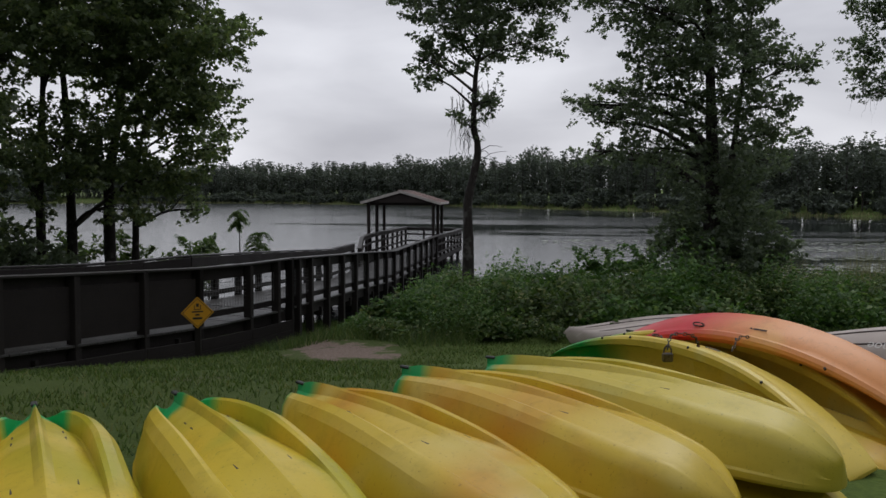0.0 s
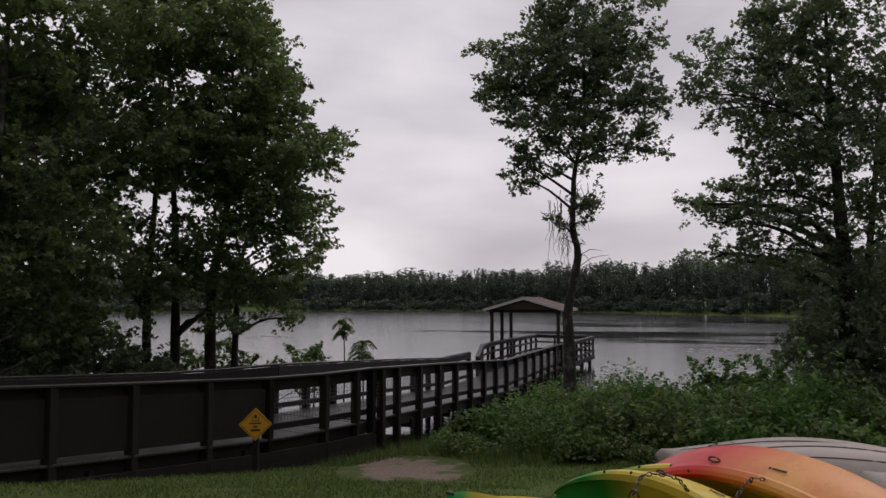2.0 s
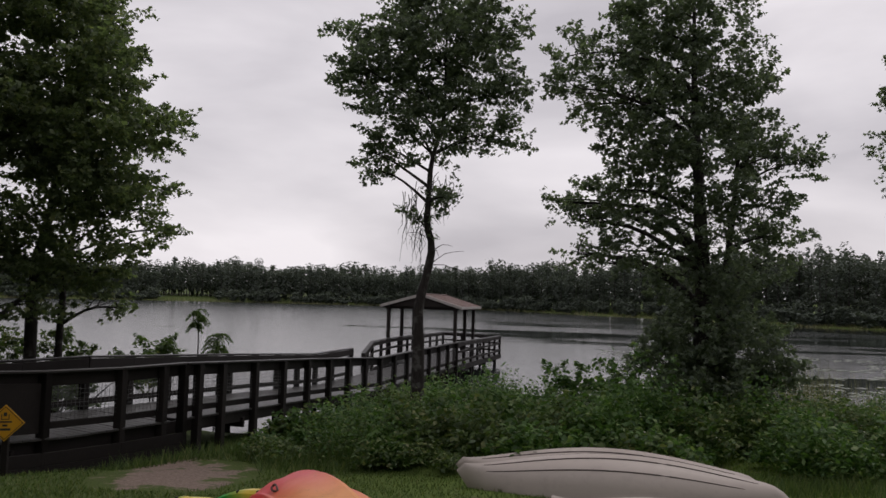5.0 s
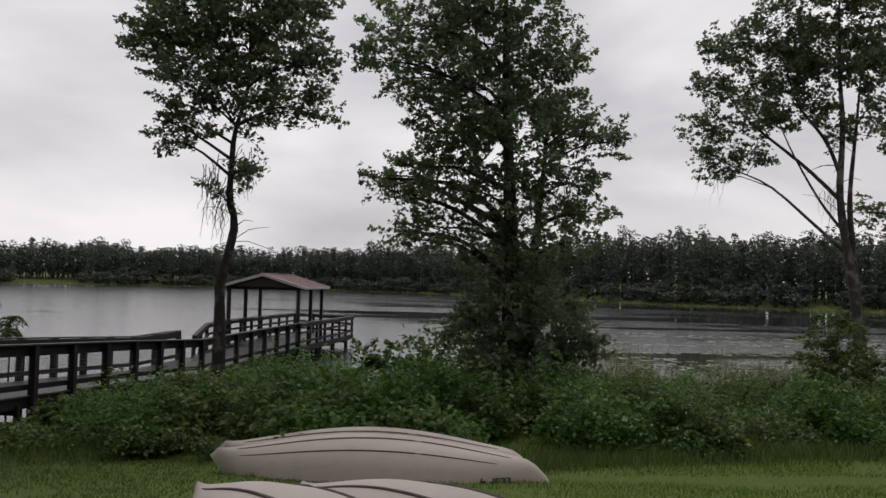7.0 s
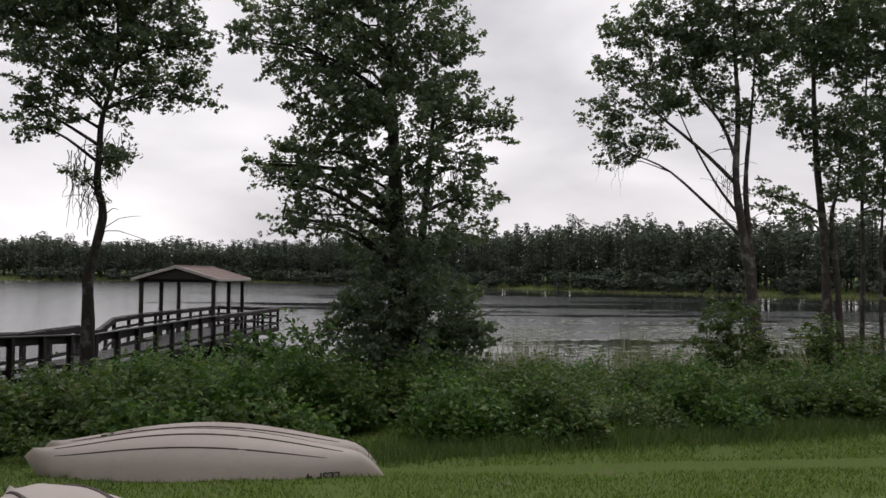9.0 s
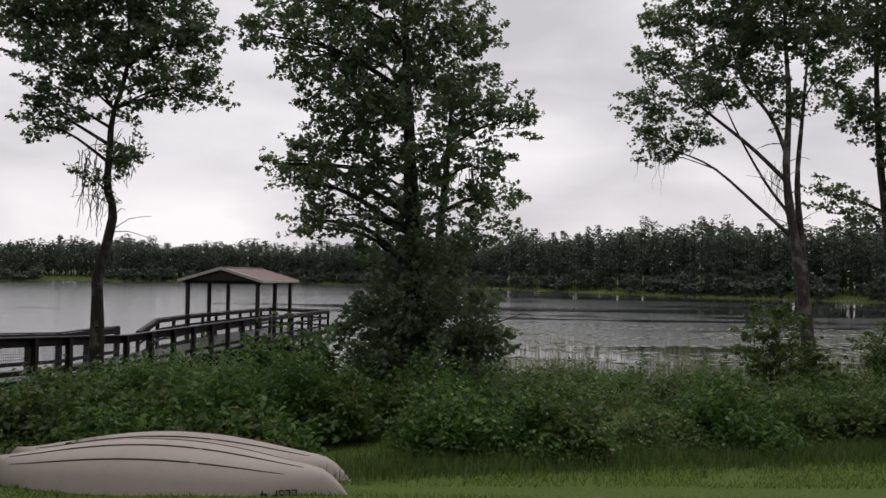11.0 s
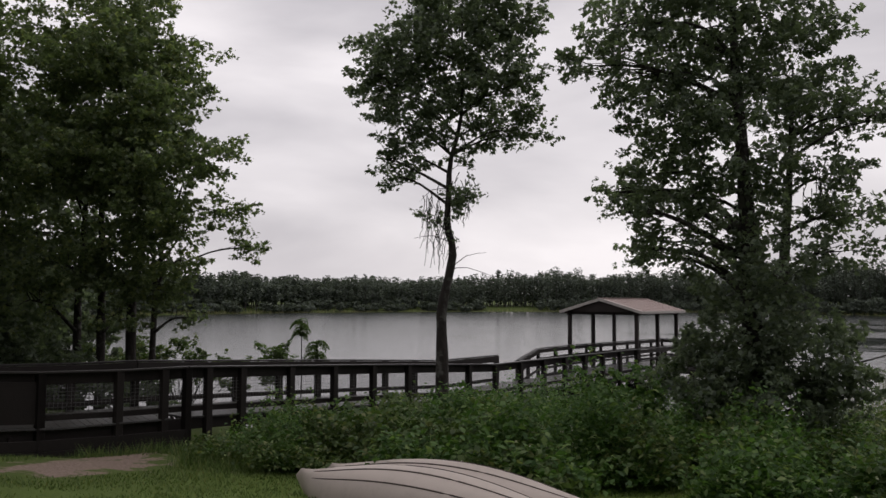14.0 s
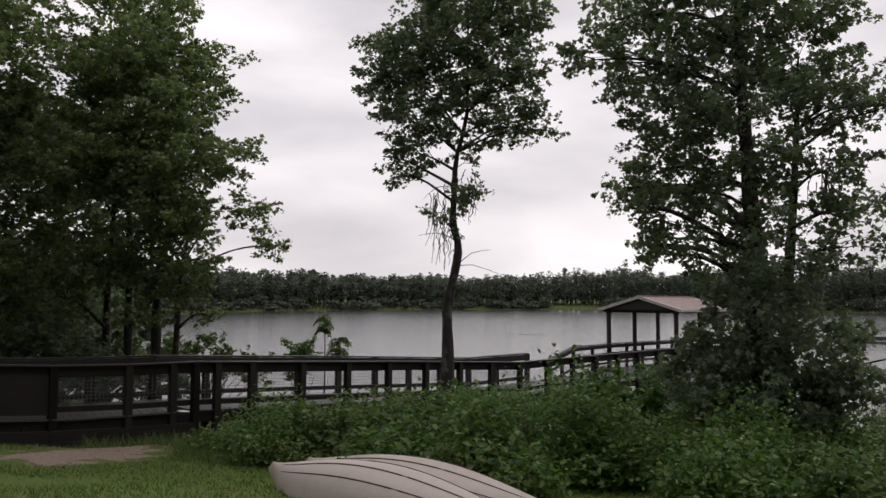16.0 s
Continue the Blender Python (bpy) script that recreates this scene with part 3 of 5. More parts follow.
# gable infill
for v in (0.06, DEPTH - 0.06):
    bm = bmesh.new()
    tri_ = [shelter_pt(-half + 0.2, v, 2.21), shelter_pt(half - 0.2, v, 2.21), shelter_pt(0, v, 2.17 + RIDGE)]
    f = [bm.verts.new(p) for p in tri_] + [bm.verts.new(p + along * 0.025) for p in tri_]
    bm.faces.new(f[:3])
    bm.faces.new(f[3:])
    for i in range(3):
        bm.faces.new((f[i], f[(i + 1) % 3], f[3 + (i + 1) % 3], f[3 + i]))
    part("gable_board", bm, M_POST, shelter)

# ------------------------------------------------------------------ warning sign
sign = tagged(new("warning_sign"), "yellow diamond warning sign on a dark wooden stake", "sign")
sx, sy = -5.95, -1.05
part("stake", one_beam((sx, sy + 0.03, gz(sx, sy) - 0.2), (sx, sy + 0.03, 0.95), 0.09, 0.05, up=(0, 1, 0)), M_DOCK, sign)
bm = bmesh.new()
beam(bm, (-0.172, 0, 0), (0.172, 0, 0), 0.344, 0.006, bevel=0.002)
bmesh.ops.rotate(bm, verts=bm.verts, cent=(0, 0, 0), matrix=Matrix.Rotation(radians(45), 3, "Z"))
bmesh.ops.rotate(bm, verts=bm.verts, cent=(0, 0, 0), matrix=Matrix.Rotation(radians(90), 3, "X"))
plate = part("plate", bm, M_SIGN, sign)
plate.location = (sx + 0.012, sy - 0.026, 0.755)
plate.rotation_euler = (0, 0, radians(22))


def bar(parent, x0, x1, z0, z1, y=-0.0055, name="marking"):
    return part(name, one_beam(((x0 + x1) / 2, y, z0), ((x0 + x1) / 2, y, z1), abs(x1 - x0), 0.003, up=(0, 1, 0), bevel=0), M_BLACK, parent)


for k in range(4):
    a = math.pi / 2 * k
    bm = bmesh.new()
    p, q = Vector((math.cos(a) * 0.215, -0.0055, math.sin(a) * 0.215)), Vector((math.cos(a + math.pi / 2) * 0.215, -0.0055, math.sin(a + math.pi / 2) * 0.215))
    beam(bm, p, q, 0.003, 0.008, bevel=0)
    part("border", bm, M_BLACK, plate)
bar(plate, -0.05, 0.05, 0.045, 0.055)
bar(plate, -0.05, -0.04, 0.055, 0.115)
bar(plate, 0.04, 0.05, 0.055, 0.115)
bar(plate, -0.02, 0.02, 0.09, 0.14)
bar(plate, -0.085, 0.085, 0.005, 0.025)
bar(plate, -0.03, 0.03, -0.045, -0.02)
bar(plate, -0.07, 0.07, -0.10, -0.07)

# ------------------------------------------------------------------ kayaks and canoes


def loft(bm, sections, close=True):
    rings = [[bm.verts.new(p) for p in s] for s in sections]
    n = len(rings[0])
    for r0, r1 in zip(rings, rings[1:]):
        for k in range(n if close else n - 1):
            bm.faces.new((r0[k], r0[(k + 1) % n], r1[(k + 1) % n], r1[k]))
    bm.faces.new(rings[0])
    bm.faces.new(rings[-1][::-1])


KL = 2.95


SWEPT = [False]


def kayak_half(s):
    """Half breadth, hull height and the rim's lift of the upturned hull, s from 0 at the keeled tip to 1."""
    u = abs(2 * s - 1)
    if SWEPT[0]:
        b = 0.36 * max(1 - abs(2 * s - 1.0) ** 2.2, 0.0) ** 0.75 + 0.012
        return b, 0.25 + 0.10 * (1 - u ** 2.2), 0.26 * (1 - u ** 2.0)
    b = 0.375 * max(1 - u ** 3.4, 0.0) ** 0.52 * (1.0 if s > 0.4 else 0.86 + 0.35 * s) + 0.012
    h = 0.27 + 0.09 * (1 - u ** 2.2) - 0.12 * (max(0.0, s - 0.88) / 0.12) ** 2
    return b, h, 0.05 * (1 - u ** 2.0)


def hull_mesh(mat):
    bm = bmesh.new()
    secs = []
    N = 40
    for i in range(N + 1):
        s = 0.5 - 0.5 * math.cos(math.pi * i / N)
        b, h, lift = kayak_half(s)
        fin = 0.050 * max(0, 1 - s / 0.30) + 0.012
        k = min(1, b * 4)
        c = 0.030 * k * math.sin(math.pi * min(1.0, s * 1.15)) ** 0.6
        half_ = [(0.0, h + fin), (0.05, h + fin * 0.8), (0.13, h - c * 0.5), (0.30, h - c * 1.15), (0.46, h - c * 0.8), (0.56, h - 0.012 * k), (0.63, h - 0.022 * k), (0.70, h - 0.065 * k), (0.88, h * 0.58), (0.97, h * 0.34), (1.0, h * 0.24), (1.03, h * 0.20), (1.03, h * 0.10), (0.98, h * 0.04), (0.84, 0.01)]
        if not SWEPT[0]:
            # a tunnelled bottom: keel, hollow panels and two side runners, fading into a smooth stern
            g = 1.5 * k * min(1.0, s / 0.07) * float(np.interp(s, [0, 0.42, 0.72, 1], [1, 1, 0.12, 0]))
            half_ = [(0.0, h + fin + 0.012 * g), (0.035, h + fin * 0.8 + 0.008 * g), (0.10, h + fin * 0.25 - 0.012 * g), (0.32, h - 0.012 - 0.022 * g), (0.50, h - 0.02 - 0.050 * g), (0.535, h - 0.024 - 0.048 * g), (0.565, h - 0.028 + 0.020 * g), (0.62, h - 0.034 + 0.032 * g), (0.74, h - 0.055 + 0.030 * g), (0.83, h - 0.085 + 0.018 * g), (0.86, h - 0.105), (0.965, h * 0.40), (1.0, h * 0.24), (1.03, h * 0.20), (1.03, h * 0.10), (0.98, h * 0.04), (0.84, 0.01)]
        if SWEPT[0]:
            # the moulded deck: a raised rim round a hollow seat well
            well = 0.085 * k * float(np.interp(s, [0.06, 0.14, 0.44, 0.50, 0.56, 0.88, 0.95], [0, 1, 1, 0.35, 1, 1, 0]))
            half_ += [(0.78, 0.03 + well * 0.5), (0.70, 0.03 + well), (0.30, 0.035 + well), (0.0, 0.04 + well * 0.9)]
        x = s * KL * (1.0 if SWEPT[0] else 0.88)
        ring = [(x, -q * b, z + lift) for q, z in half_[::-1]] + [(x, q * b, z + lift) for q, z in (half_[1:-1] if SWEPT[0] else half_[1:])]
        secs.append(ring)
    loft(bm, secs)
    return mesh_from("hull", bm, mat, 20)


def kayak(tip, heading, roll=0.0, pitch=0.0, mats=None, label="", marks=(), swept=False):
    """An upturned sit-on-top kayak: tip is the keeled end, heading degrees from +x."""
    SWEPT[0] = swept
    k = tagged(new("kayak"), label, "kayak", "kayaks on the bank")
    k.matrix_world = pose(*tip, 0, 0, heading) @ pose(0, 0, 0, roll, pitch, 0)
    hull = new("hull", hull_mesh(mats))
    hull.parent = k
    b, h, li = kayak_half(0.03)
    bm = one_beam((-0.01, 0, h + li + 0.050), (0.09, 0, h + li + 0.055), 0.035, 0.018)
    part("skid_pad", bm, M_BLACK, k, "black rubber skid pad")
    for s, u in () if swept else ((0.26, 0.30), (0.26, -0.30), (0.31, 0.30), (0.31, -0.30), (0.56, 0.30), (0.56, -0.30)):
        b, h, li = kayak_half(s / 0.88)
        bm = bmesh.new()
        beam(bm, (s * KL - 0.035, u * b, h + li - (0.046 if s < 0.5 else 0.026)), (s * KL + 0.030, u * b, h + li - (0.046 if s < 0.5 else 0.026)), 0.010, 0.008, bevel=0.002)
        part("scupper_hole", bm, M_GROOVE, k, "dark scupper hole")
    for nm in marks:
        nm(k)
    return k


def text_mesh(txt, size, mat, name="lettering", thick=0.0015):
    cu = bpy.data.curves.new(name, "FONT")
    cu.body, cu.size, cu.extrude, cu.align_x, cu.align_y = txt, size, thick, "CENTER", "CENTER"
    ob = bpy.data.objects.new(name, cu)
    scene.collection.objects.link(ob)
    dg = bpy.context.evaluated_depsgraph_get()
    dg.update()
    me = bpy.data.meshes.new_from_object(ob.evaluated_get(dg))
    bpy.data.objects.remove(ob)
    me.materials.clear()
    me.materials.append(mat)
    return me


def side_fittings(k, side):
    """Rim grip with its recess, deck fittings and the maker's bars on one flank."""
    s = 0.36
    b, h, li = kayak_half(s)
    p = Vector((s * KL, side * b * 0.985, li + h * 0.36))
    bm = bmesh.new()
    pts = [p + Vector((0.055 * math.cos(a), side * 0.008 * abs(math.sin(a)), 0.015 * math.sin(a))) for a in np.linspace(0, 2 * math.pi, 13)]
    tube(bm, pts, [0.006] * 13, 6)
    part("side_handle", bm, M_GROOVE, k, "moulded grip recess", 40)
    for s in (0.2, 0.3, 0.5, 0.74):
        b, h, li = kayak_half(s)
        part("deck_fitting", tube(bmesh.new(), [(s * KL, side * b * 1.0, li + h * 0.08), (s * KL, side * (b * 1.0 + 0.014), li + h * 0.08)], [0.012, 0.008], 8), M_BLACK, k, "black deck fitting", 40)
    b, h, li = kayak_half(0.52)
    for w_, o in ((0.018, 0.0), (0.11, 0.075)):
        part("maker_mark", one_beam((0.52 * KL + o - w_ / 2, side * (b * 0.962), li + h * 0.42), (0.52 * KL + o + w_ / 2, side * (b * 0.962), li + h * 0.42), 0.003, 0.012, bevel=0), M_GROOVE, k)


def heading(dx, dy):
    return math.degrees(math.atan2(dy, dx))


YL = "yellow and olive moulded plastic kayak with green tip, upside down"
rows_k = [((-4.66, -8.72), (0.46, -0.89), M_KAYAK), ((-3.95, -8.45), (0.50, -0.866), M_KAYAK), ((-3.27, -8.19), (0.55, -0.835), M_KAYAK2), ((-2.62, -7.70), (0.60, -0.80), M_KAYAK2), ((-1.99, -7.36), (0.61, -0.79), M_KAYAK4)]
for n_k, ((x, y), d, mt) in enumerate(rows_k):
    dv = Vector((*d, 0)).normalized()
    nv = Vector((-dv.y, dv.x, 0))
    h_ = heading(*d)
    kayak((x, y, 1.03), h_, random.uniform(-3, 3), -2.2 if n_k == 4 else -0.6, mt, YL)
    lo = Vector((x, y, 0)) + nv * 0.16 + dv * 0.12
    kayak((lo.x, lo.y, gz(lo.x, lo.y) - 0.24), h_ - 2, 2, -1.5, mt, "yellow plastic kayak under another, upside down on the grass")
k6 = kayak((-1.39, -6.24, 1.11), -63.9, -77.0, 2.7, M_KAYAK3, "yellow kayak with long green tip, lying tilted on its side", [lambda k: side_fittings(k, -1)], True)
k7 = kayak((-1.20, -6.02, 1.08), -56.0, -78.0, 1.0, M_KAYAK3, "yellow green-tipped kayak tilted against its neighbour", [lambda k: side_fittings(k, -1)], True)
k8 = kayak((-0.81, -6.11, 1.07), -60.6, -37.7, 0.0, M_KAYAKR, "red to orange sunset-coloured kayak, upside down", [lambda k: side_fittings(k, -1)], True)
for (x, y), d in (((-0.95, -6.6), (0.56, -0.83)), ((-0.62, -6.45), (0.52, -0.85))):
    kayak((x, y, gz(x, y) - 0.1), heading(*d), 2, 1.0, M_KAYAK2, "yellow plastic kayak under another, upside down on the grass")

# padlock and chains through the kayak grips
lock = tagged(new("padlock"), "dull padlock with a rusty chain on a kayak", "padlock")
lx, ly, lz = -0.90, -8.14, 1.53
part("lock_body", one_beam((lx - 0.035, ly, lz), (lx + 0.035, ly, lz), 0.03, 0.06, bevel=0.008), M_STEEL, lock)
part("shackle", tube(bmesh.new(), [(lx + 0.025 * math.cos(a), ly, lz + 0.03 + 0.045 * math.sin(a)) for a in np.linspace(0, math.pi, 9)], [0.006] * 9, 6), M_STEEL, lock, angle=50)


def chain(name_pts, n, label):
    c = tagged(new("chain"), label, "chain")
    pts = spline(name_pts, n)
    bm = bmesh.new()
    for i, p in enumerate(pts):
        d = (pts[min(i + 1, n - 1)] - pts[max(i - 1, 0)]).normalized()
        s_ = d.cross(Vector((0, 0, 1))).normalized()
        w_ = s_ if i % 2 else s_.cross(d).normalized()
        tube(bm, [p + d * 0.018 * math.cos(a) + w_ * 0.010 * math.sin(a) for a in np.linspace(0, 2 * math.pi, 7)], [0.004] * 7, 5)
    me = mesh_from("links", bm, M_STEEL, 60)
    ob = new("links", me)
    ob.parent = c


chain([(lx, ly, lz + 0.06), (lx + 0.06, ly + 0.10, lz + 0.13), (lx + 0.22, ly + 0.18, lz + 0.11), (lx + 0.30, ly + 0.30, lz + 0.02)], 16, "rusty steel chain over a yellow kayak")
chain([(-0.32, -7.72, 1.50), (-0.22, -7.60, 1.57), (-0.08, -7.50, 1.55), (0.02, -7.36, 1.58)], 13, "rusty steel chain between two kayaks")


def canoe(bow, head, length=4.47, z0=0.0, flip=False, label="", pitch=0.0, roll=0.0, letters="", maker=False):
    """An upturned canoe: origin at the bow's foot, keel uppermost."""
    c = tagged(new("canoe"), label, "canoe", "canoes on the bank")
    c.matrix_world = pose(bow[0], bow[1], z0, 0, 0, head) @ pose(0, 0, 0, roll, pitch, 0)
    N = 40

    def shape(s):
        u = abs(2 * s - 1)
        w = 0.52 * max(1 - u ** 2.1, 0) ** 1.05 + 0.012
        zb = 0.43 + 0.25 * max(0.0, 1 - (u / 0.90) ** 2.0) ** 1.5
        zb -= 0.34 * max(0.0, (s - 0.90) / 0.10) ** 2.2
        zb -= 0.10 * max(0.0, (0.012 - s) / 0.012)
        return w, zb

    def profile(s):
        """(share of the half breadth, height) from keel to gunwale: fullest at mid height, drawn in below."""
        w, zb = shape(s)
        k = min(1.0, w / 0.25)
        u = abs(2 * s - 1)
        low = -0.09 * (1 - u * u)
        d = zb - low
        g = 0.46 + 0.28 * k
        return [(0.0, zb + 0.012 * k), (0.30, zb - 0.03 * d), (0.54, zb - 0.10 * d), (0.76, zb - 0.23 * d), (0.92, zb - 0.42 * d), (1.0, zb - 0.66 * d), (0.97 * (0.5 + g * 0.5), zb - 0.82 * d), (g, low + 0.05), (g * 1.05, low + 0.04), (g * 1.05, low), (g * 0.92, low)]

    def section(s):
        w, zb = shape(s)
        half_ = profile(s)
        rake = 0.26 * max(0.0, 1 - s / 0.10)
        low = half_[-1][1]

        def at_x(z):
            return s * length + rake * (1 - (z - low) / (zb + 0.02 - low))
        return [(at_x(z), -u * w, z) for u, z in half_[::-1]] + [(at_x(z), u * w, z) for u, z in half_[1:]]

    bm = bmesh.new()
    loft(bm, [section(i / N) for i in range(N + 1)])
    part("hull", bm, M_CANOE, c, angle=35)
    for u, a, b_ in ((0.30, 0.09, 0.88), (-0.30, 0.09, 0.88), (0.68, 0.10, 0.84), (-0.68, 0.10, 0.84)):
        pts = []
        for i in range(26):
            s = a + (b_ - a) * i / 25
            w, zb = shape(s)
            pr = profile(s)[:6]
            z = np.interp(abs(u), [q[0] for q in pr], [q[1] for q in pr])
            pts.append((s * length, u * w, float(z) + 0.001))
        part("strake_groove", tube(bmesh.new(), pts, [0.003 + 0.008 * math.sin(math.pi * i / 25) ** 0.5 for i in range(26)], 6), M_GROOVE, c, "dark groove beside the strake", 50)
    if letters:
        s, z = 0.835, 0.21

        def side_at(s_, z_):
            pr = profile(s_)[5:8][::-1]
            return float(np.interp(z_, [q[1] for q in pr], [q[0] for q in pr])) * shape(s_)[0]
        t = new("lettering", text_mesh(letters, 0.15, M_BLACK, thick=0.008))
        t.parent = c
        sl = math.degrees(math.atan2(side_at(s + 0.05, z) - side_at(s - 0.05, z), 0.10 * length))
        lean = math.degrees(math.atan2(side_at(s, z + 0.06) - side_at(s, z - 0.06), 0.12))
        t.matrix_local = Matrix.Translation((s * length, -side_at(s, z) - 0.014, z)) @ pose(0, 0, 0, 0, 0, -sl) @ pose(0, 0, 0, 90 + lean, 0, 0) @ pose(0, 0, 0, 0, 0, 180)
        tagged(t, "black stencilled lettering, upside down")
    if maker:
        s = 0.37
        w, zb = shape(s)
        me = text_mesh("Otter Canoe", 0.13, M_WHITE)
        t = new("lettering", me)
        t.parent = c
        t.matrix_local = Matrix.Translation((s * length, -w * 0.80, 0.48)) @ pose(0, 0, 0, 45, 0, 0) @ pose(0, 0, 0, 0, 0, 180)
        tagged(t, "white lettering, upside down")
    return c


CL = "beige plastic canoe with two dark strakes, upside down beside the shrubs"
canoe((0.0, 0.0), -5.5, z0=-0.09, label=CL, letters="LLSP 4")
canoe((-0.08, 0.78), -4.0, z0=-0.16, label="beige plastic canoe, upside down behind another canoe", letters="7")
canoe((1.12, -5.0), heading(0.5, -0.866), z0=0.72, label="beige canoe with white lettering, upside down on the slope", pitch=-3.5, maker=True)
canoe((1.78, -4.62), heading(0.5, -0.866), z0=0.64, label="beige plastic canoe, upside down on the slope", pitch=-4.0)

# ------------------------------------------------------------------ trees


def limb_pts(a, b, rng, sag=0.15, n=6):
    a, b = Vector(a), Vector(b)
    L = (b - a).length
    mid = a.lerp(b, 0.5) + Vector((rng.normal(0, 0.08) * L, rng.normal(0, 0.08) * L, sag * L * 0.5))
    return spline([a, mid, b], n)


def tree(name, label, trunks, lobes, seed, bark, leaf, density=26, leaf_size=0.15, depth=1.0, moss=(), dead=0, spray=0.21, limbs=()):
    """A tree: tapering trunks (points, base radius), limbs out to the lobes, a crown of many leaves."""
    rng = np.random.default_rng(seed)
    base = trunks[0][0][0]
    t = tagged(new(name), label, "tree")
    t.location = (base[0], base[1], gz(base[0], base[1]) - 0.05)
    org = Vector(t.location)
    spine = []
    for pts, r in trunks:
        p0 = Vector(pts[0])
        p0.z = gz(p0.x, p0.y) - 0.1
        n = 22
        sp = spline([p0] + [Vector(p) for p in pts[1:]], n)
        rad = [r * (1.35 * math.exp(-i * 0.7) * 0.35 + (1 - i / (n - 1)) ** 0.8 * 0.9 + 0.08) * (1 + 0.07 * math.sin(i * 2.1 + seed)) for i in range(n)]
        part("trunk", tube(bmesh.new(), [p - org for p in sp], rad, 12), bark, t, angle=60)
        spine += [(p, q) for p, q in zip(sp, rad)]
    for pts, r in limbs:
        sp = spline(pts, 12)
        rad = [r * (1 - 0.75 * i / 11) for i in range(12)]
        part("limb", tube(bmesh.new(), [p - org for p in sp], rad, 8), bark, t, "bare forking limb", 60)
        spine += [(p, q) for p, q in zip(sp[4:], rad[4:])]
    lobes = [np.array(l, dtype=float) for l in lobes]
    for l in lobes:
        l[1] += rng.uniform(-0.7, 0.7) * depth
    P, sprays, ways = crown_points(rng, lobes, density, depth, spray)
    for l in lobes:
        bm = bmesh.new()
        c = Vector(l[:3])
        cand = [(q, r) for q, r in spine if q.z < c.z - 0.15 * (c - q).length] or spine
        q, r = min(cand, key=lambda k: (k[0] - c).length + 0.5 * abs(k[0].z - c.z + (k[0] - c).length * 0.6))
        pts = limb_pts(q, c, rng, 0.22, 8)
        L = (c - q).length
        r0 = min(r * 0.62, 0.022 + 0.018 * L)
        tube(bm, [p - org for p in pts], [r0 * (1 - 0.78 * i / 7) for i in range(8)], 7)
        near = sprays[np.argsort(np.linalg.norm(sprays - l[:3], axis=1))[: 7 + int(l[3] * 5)]]
        for e in near:
            k = int(rng.integers(3, 8))
            tp = limb_pts(pts[k], Vector(e), rng, 0.1, 4)
            tube(bm, [p - org for p in tp], [r0 * 0.30, r0 * 0.22, r0 * 0.15, 0.003], 4)
        part("branch", bm, bark, t, angle=70)
    for _ in range(dead):
        q, r = spine[int(rng.integers(7, 15))]
        a = rng.uniform(0, 2 * math.pi)
        e = q + Vector((math.cos(a), math.sin(a), rng.uniform(-0.5, 0.6))) * rng.uniform(0.4, 1.0)
        tp = limb_pts(q, e, rng, 0.25, 5)
        part("dead_twig", tube(bmesh.new(), [p - org for p in tp], [0.012, 0.010, 0.008, 0.006, 0.003], 5), bark, t, angle=70)
    o = np.array(org)
    crown = new("crown", array_mesh("crown", lobed_leaf_verts(rng, P, leaf_size * 0.74, ways) - o, 0, leaf, 6))
    crown.parent = t
    if moss:
        V = []
        for (x, y, z, n, drop) in moss:
            for _ in range(n):
                px, py, pz = x + rng.normal(0, 0.14), y + rng.normal(0, 0.14), z + rng.normal(0, 0.15)
                L = drop * rng.uniform(0.4, 1.1)
                k = 6
                for i in range(k):
                    w_ = 0.007 * (1 - i / k) + 0.002
                    x2, y2 = px + rng.normal(0, 0.035), py + rng.normal(0, 0.035)
                    z2 = pz - L / k
                    V += [(px - w_, py, pz), (px + w_, py + 0.01, pz), (x2 + w_ * 0.8, y2 + 0.01, z2), (x2 - w_ * 0.8, y2, z2)]
                    px, py, pz = x2, y2, z2
        ob = new("hanging_moss", array_mesh("hanging_moss", np.array(V) - o, 0, M_MOSS))
        ob.parent = t
        tagged(ob, "grey hanging moss and bare vines", kind="stuff")
    return t


SLENDER = [(-2.55, 6.21, 7.46, 0.75), (-1.87, 6.43, 7.32, 0.75), (-1.06, 6.69, 7.43, 0.88), (-0.22, 6.97, 7.55, 0.69), (0.28, 7.13, 7.19, 0.35), (-2.98, 6.07, 7.39, 0.44), (-2.24, 6.31, 6.58, 0.63), (-1.45, 6.57, 6.56, 0.63), (-0.62, 6.84, 6.54, 0.63), (0.02, 7.05, 6.37, 0.48), (-2.13, 6.35, 5.85, 0.48), (-2.55, 6.21, 5.41, 0.35), (-0.98, 6.72, 6.03, 0.4), (-1.18, 6.65, 8.36, 1.0), (-2.09, 6.36, 8.22, 0.75), (-0.35, 6.93, 8.5, 0.69), (-1.21, 6.65, 9.31, 0.88), (-1.91, 6.42, 8.94, 0.75), (-0.47, 6.89, 9.2, 0.63), (-1.6, 6.5, 10.1, 0.7), (-0.8, 6.7, 10.3, 0.7), (0.1, 7.0, 9.7, 0.5), (-1.06, 6.7, 4.9, 0.28), (-1.6, 6.52, 4.35, 0.2), (-3.2, 6.4, 8.5, 0.5), (-3.3, 6.3, 7.4, 0.4), (0.45, 6.8, 7.2, 0.45), (0.4, 6.8, 6.2, 0.35), (0.3, 6.7, 8.8, 0.5), (-2.6, 6.4, 5.75, 0.35), (-0.9, 6.6, 4.85, 0.25)]
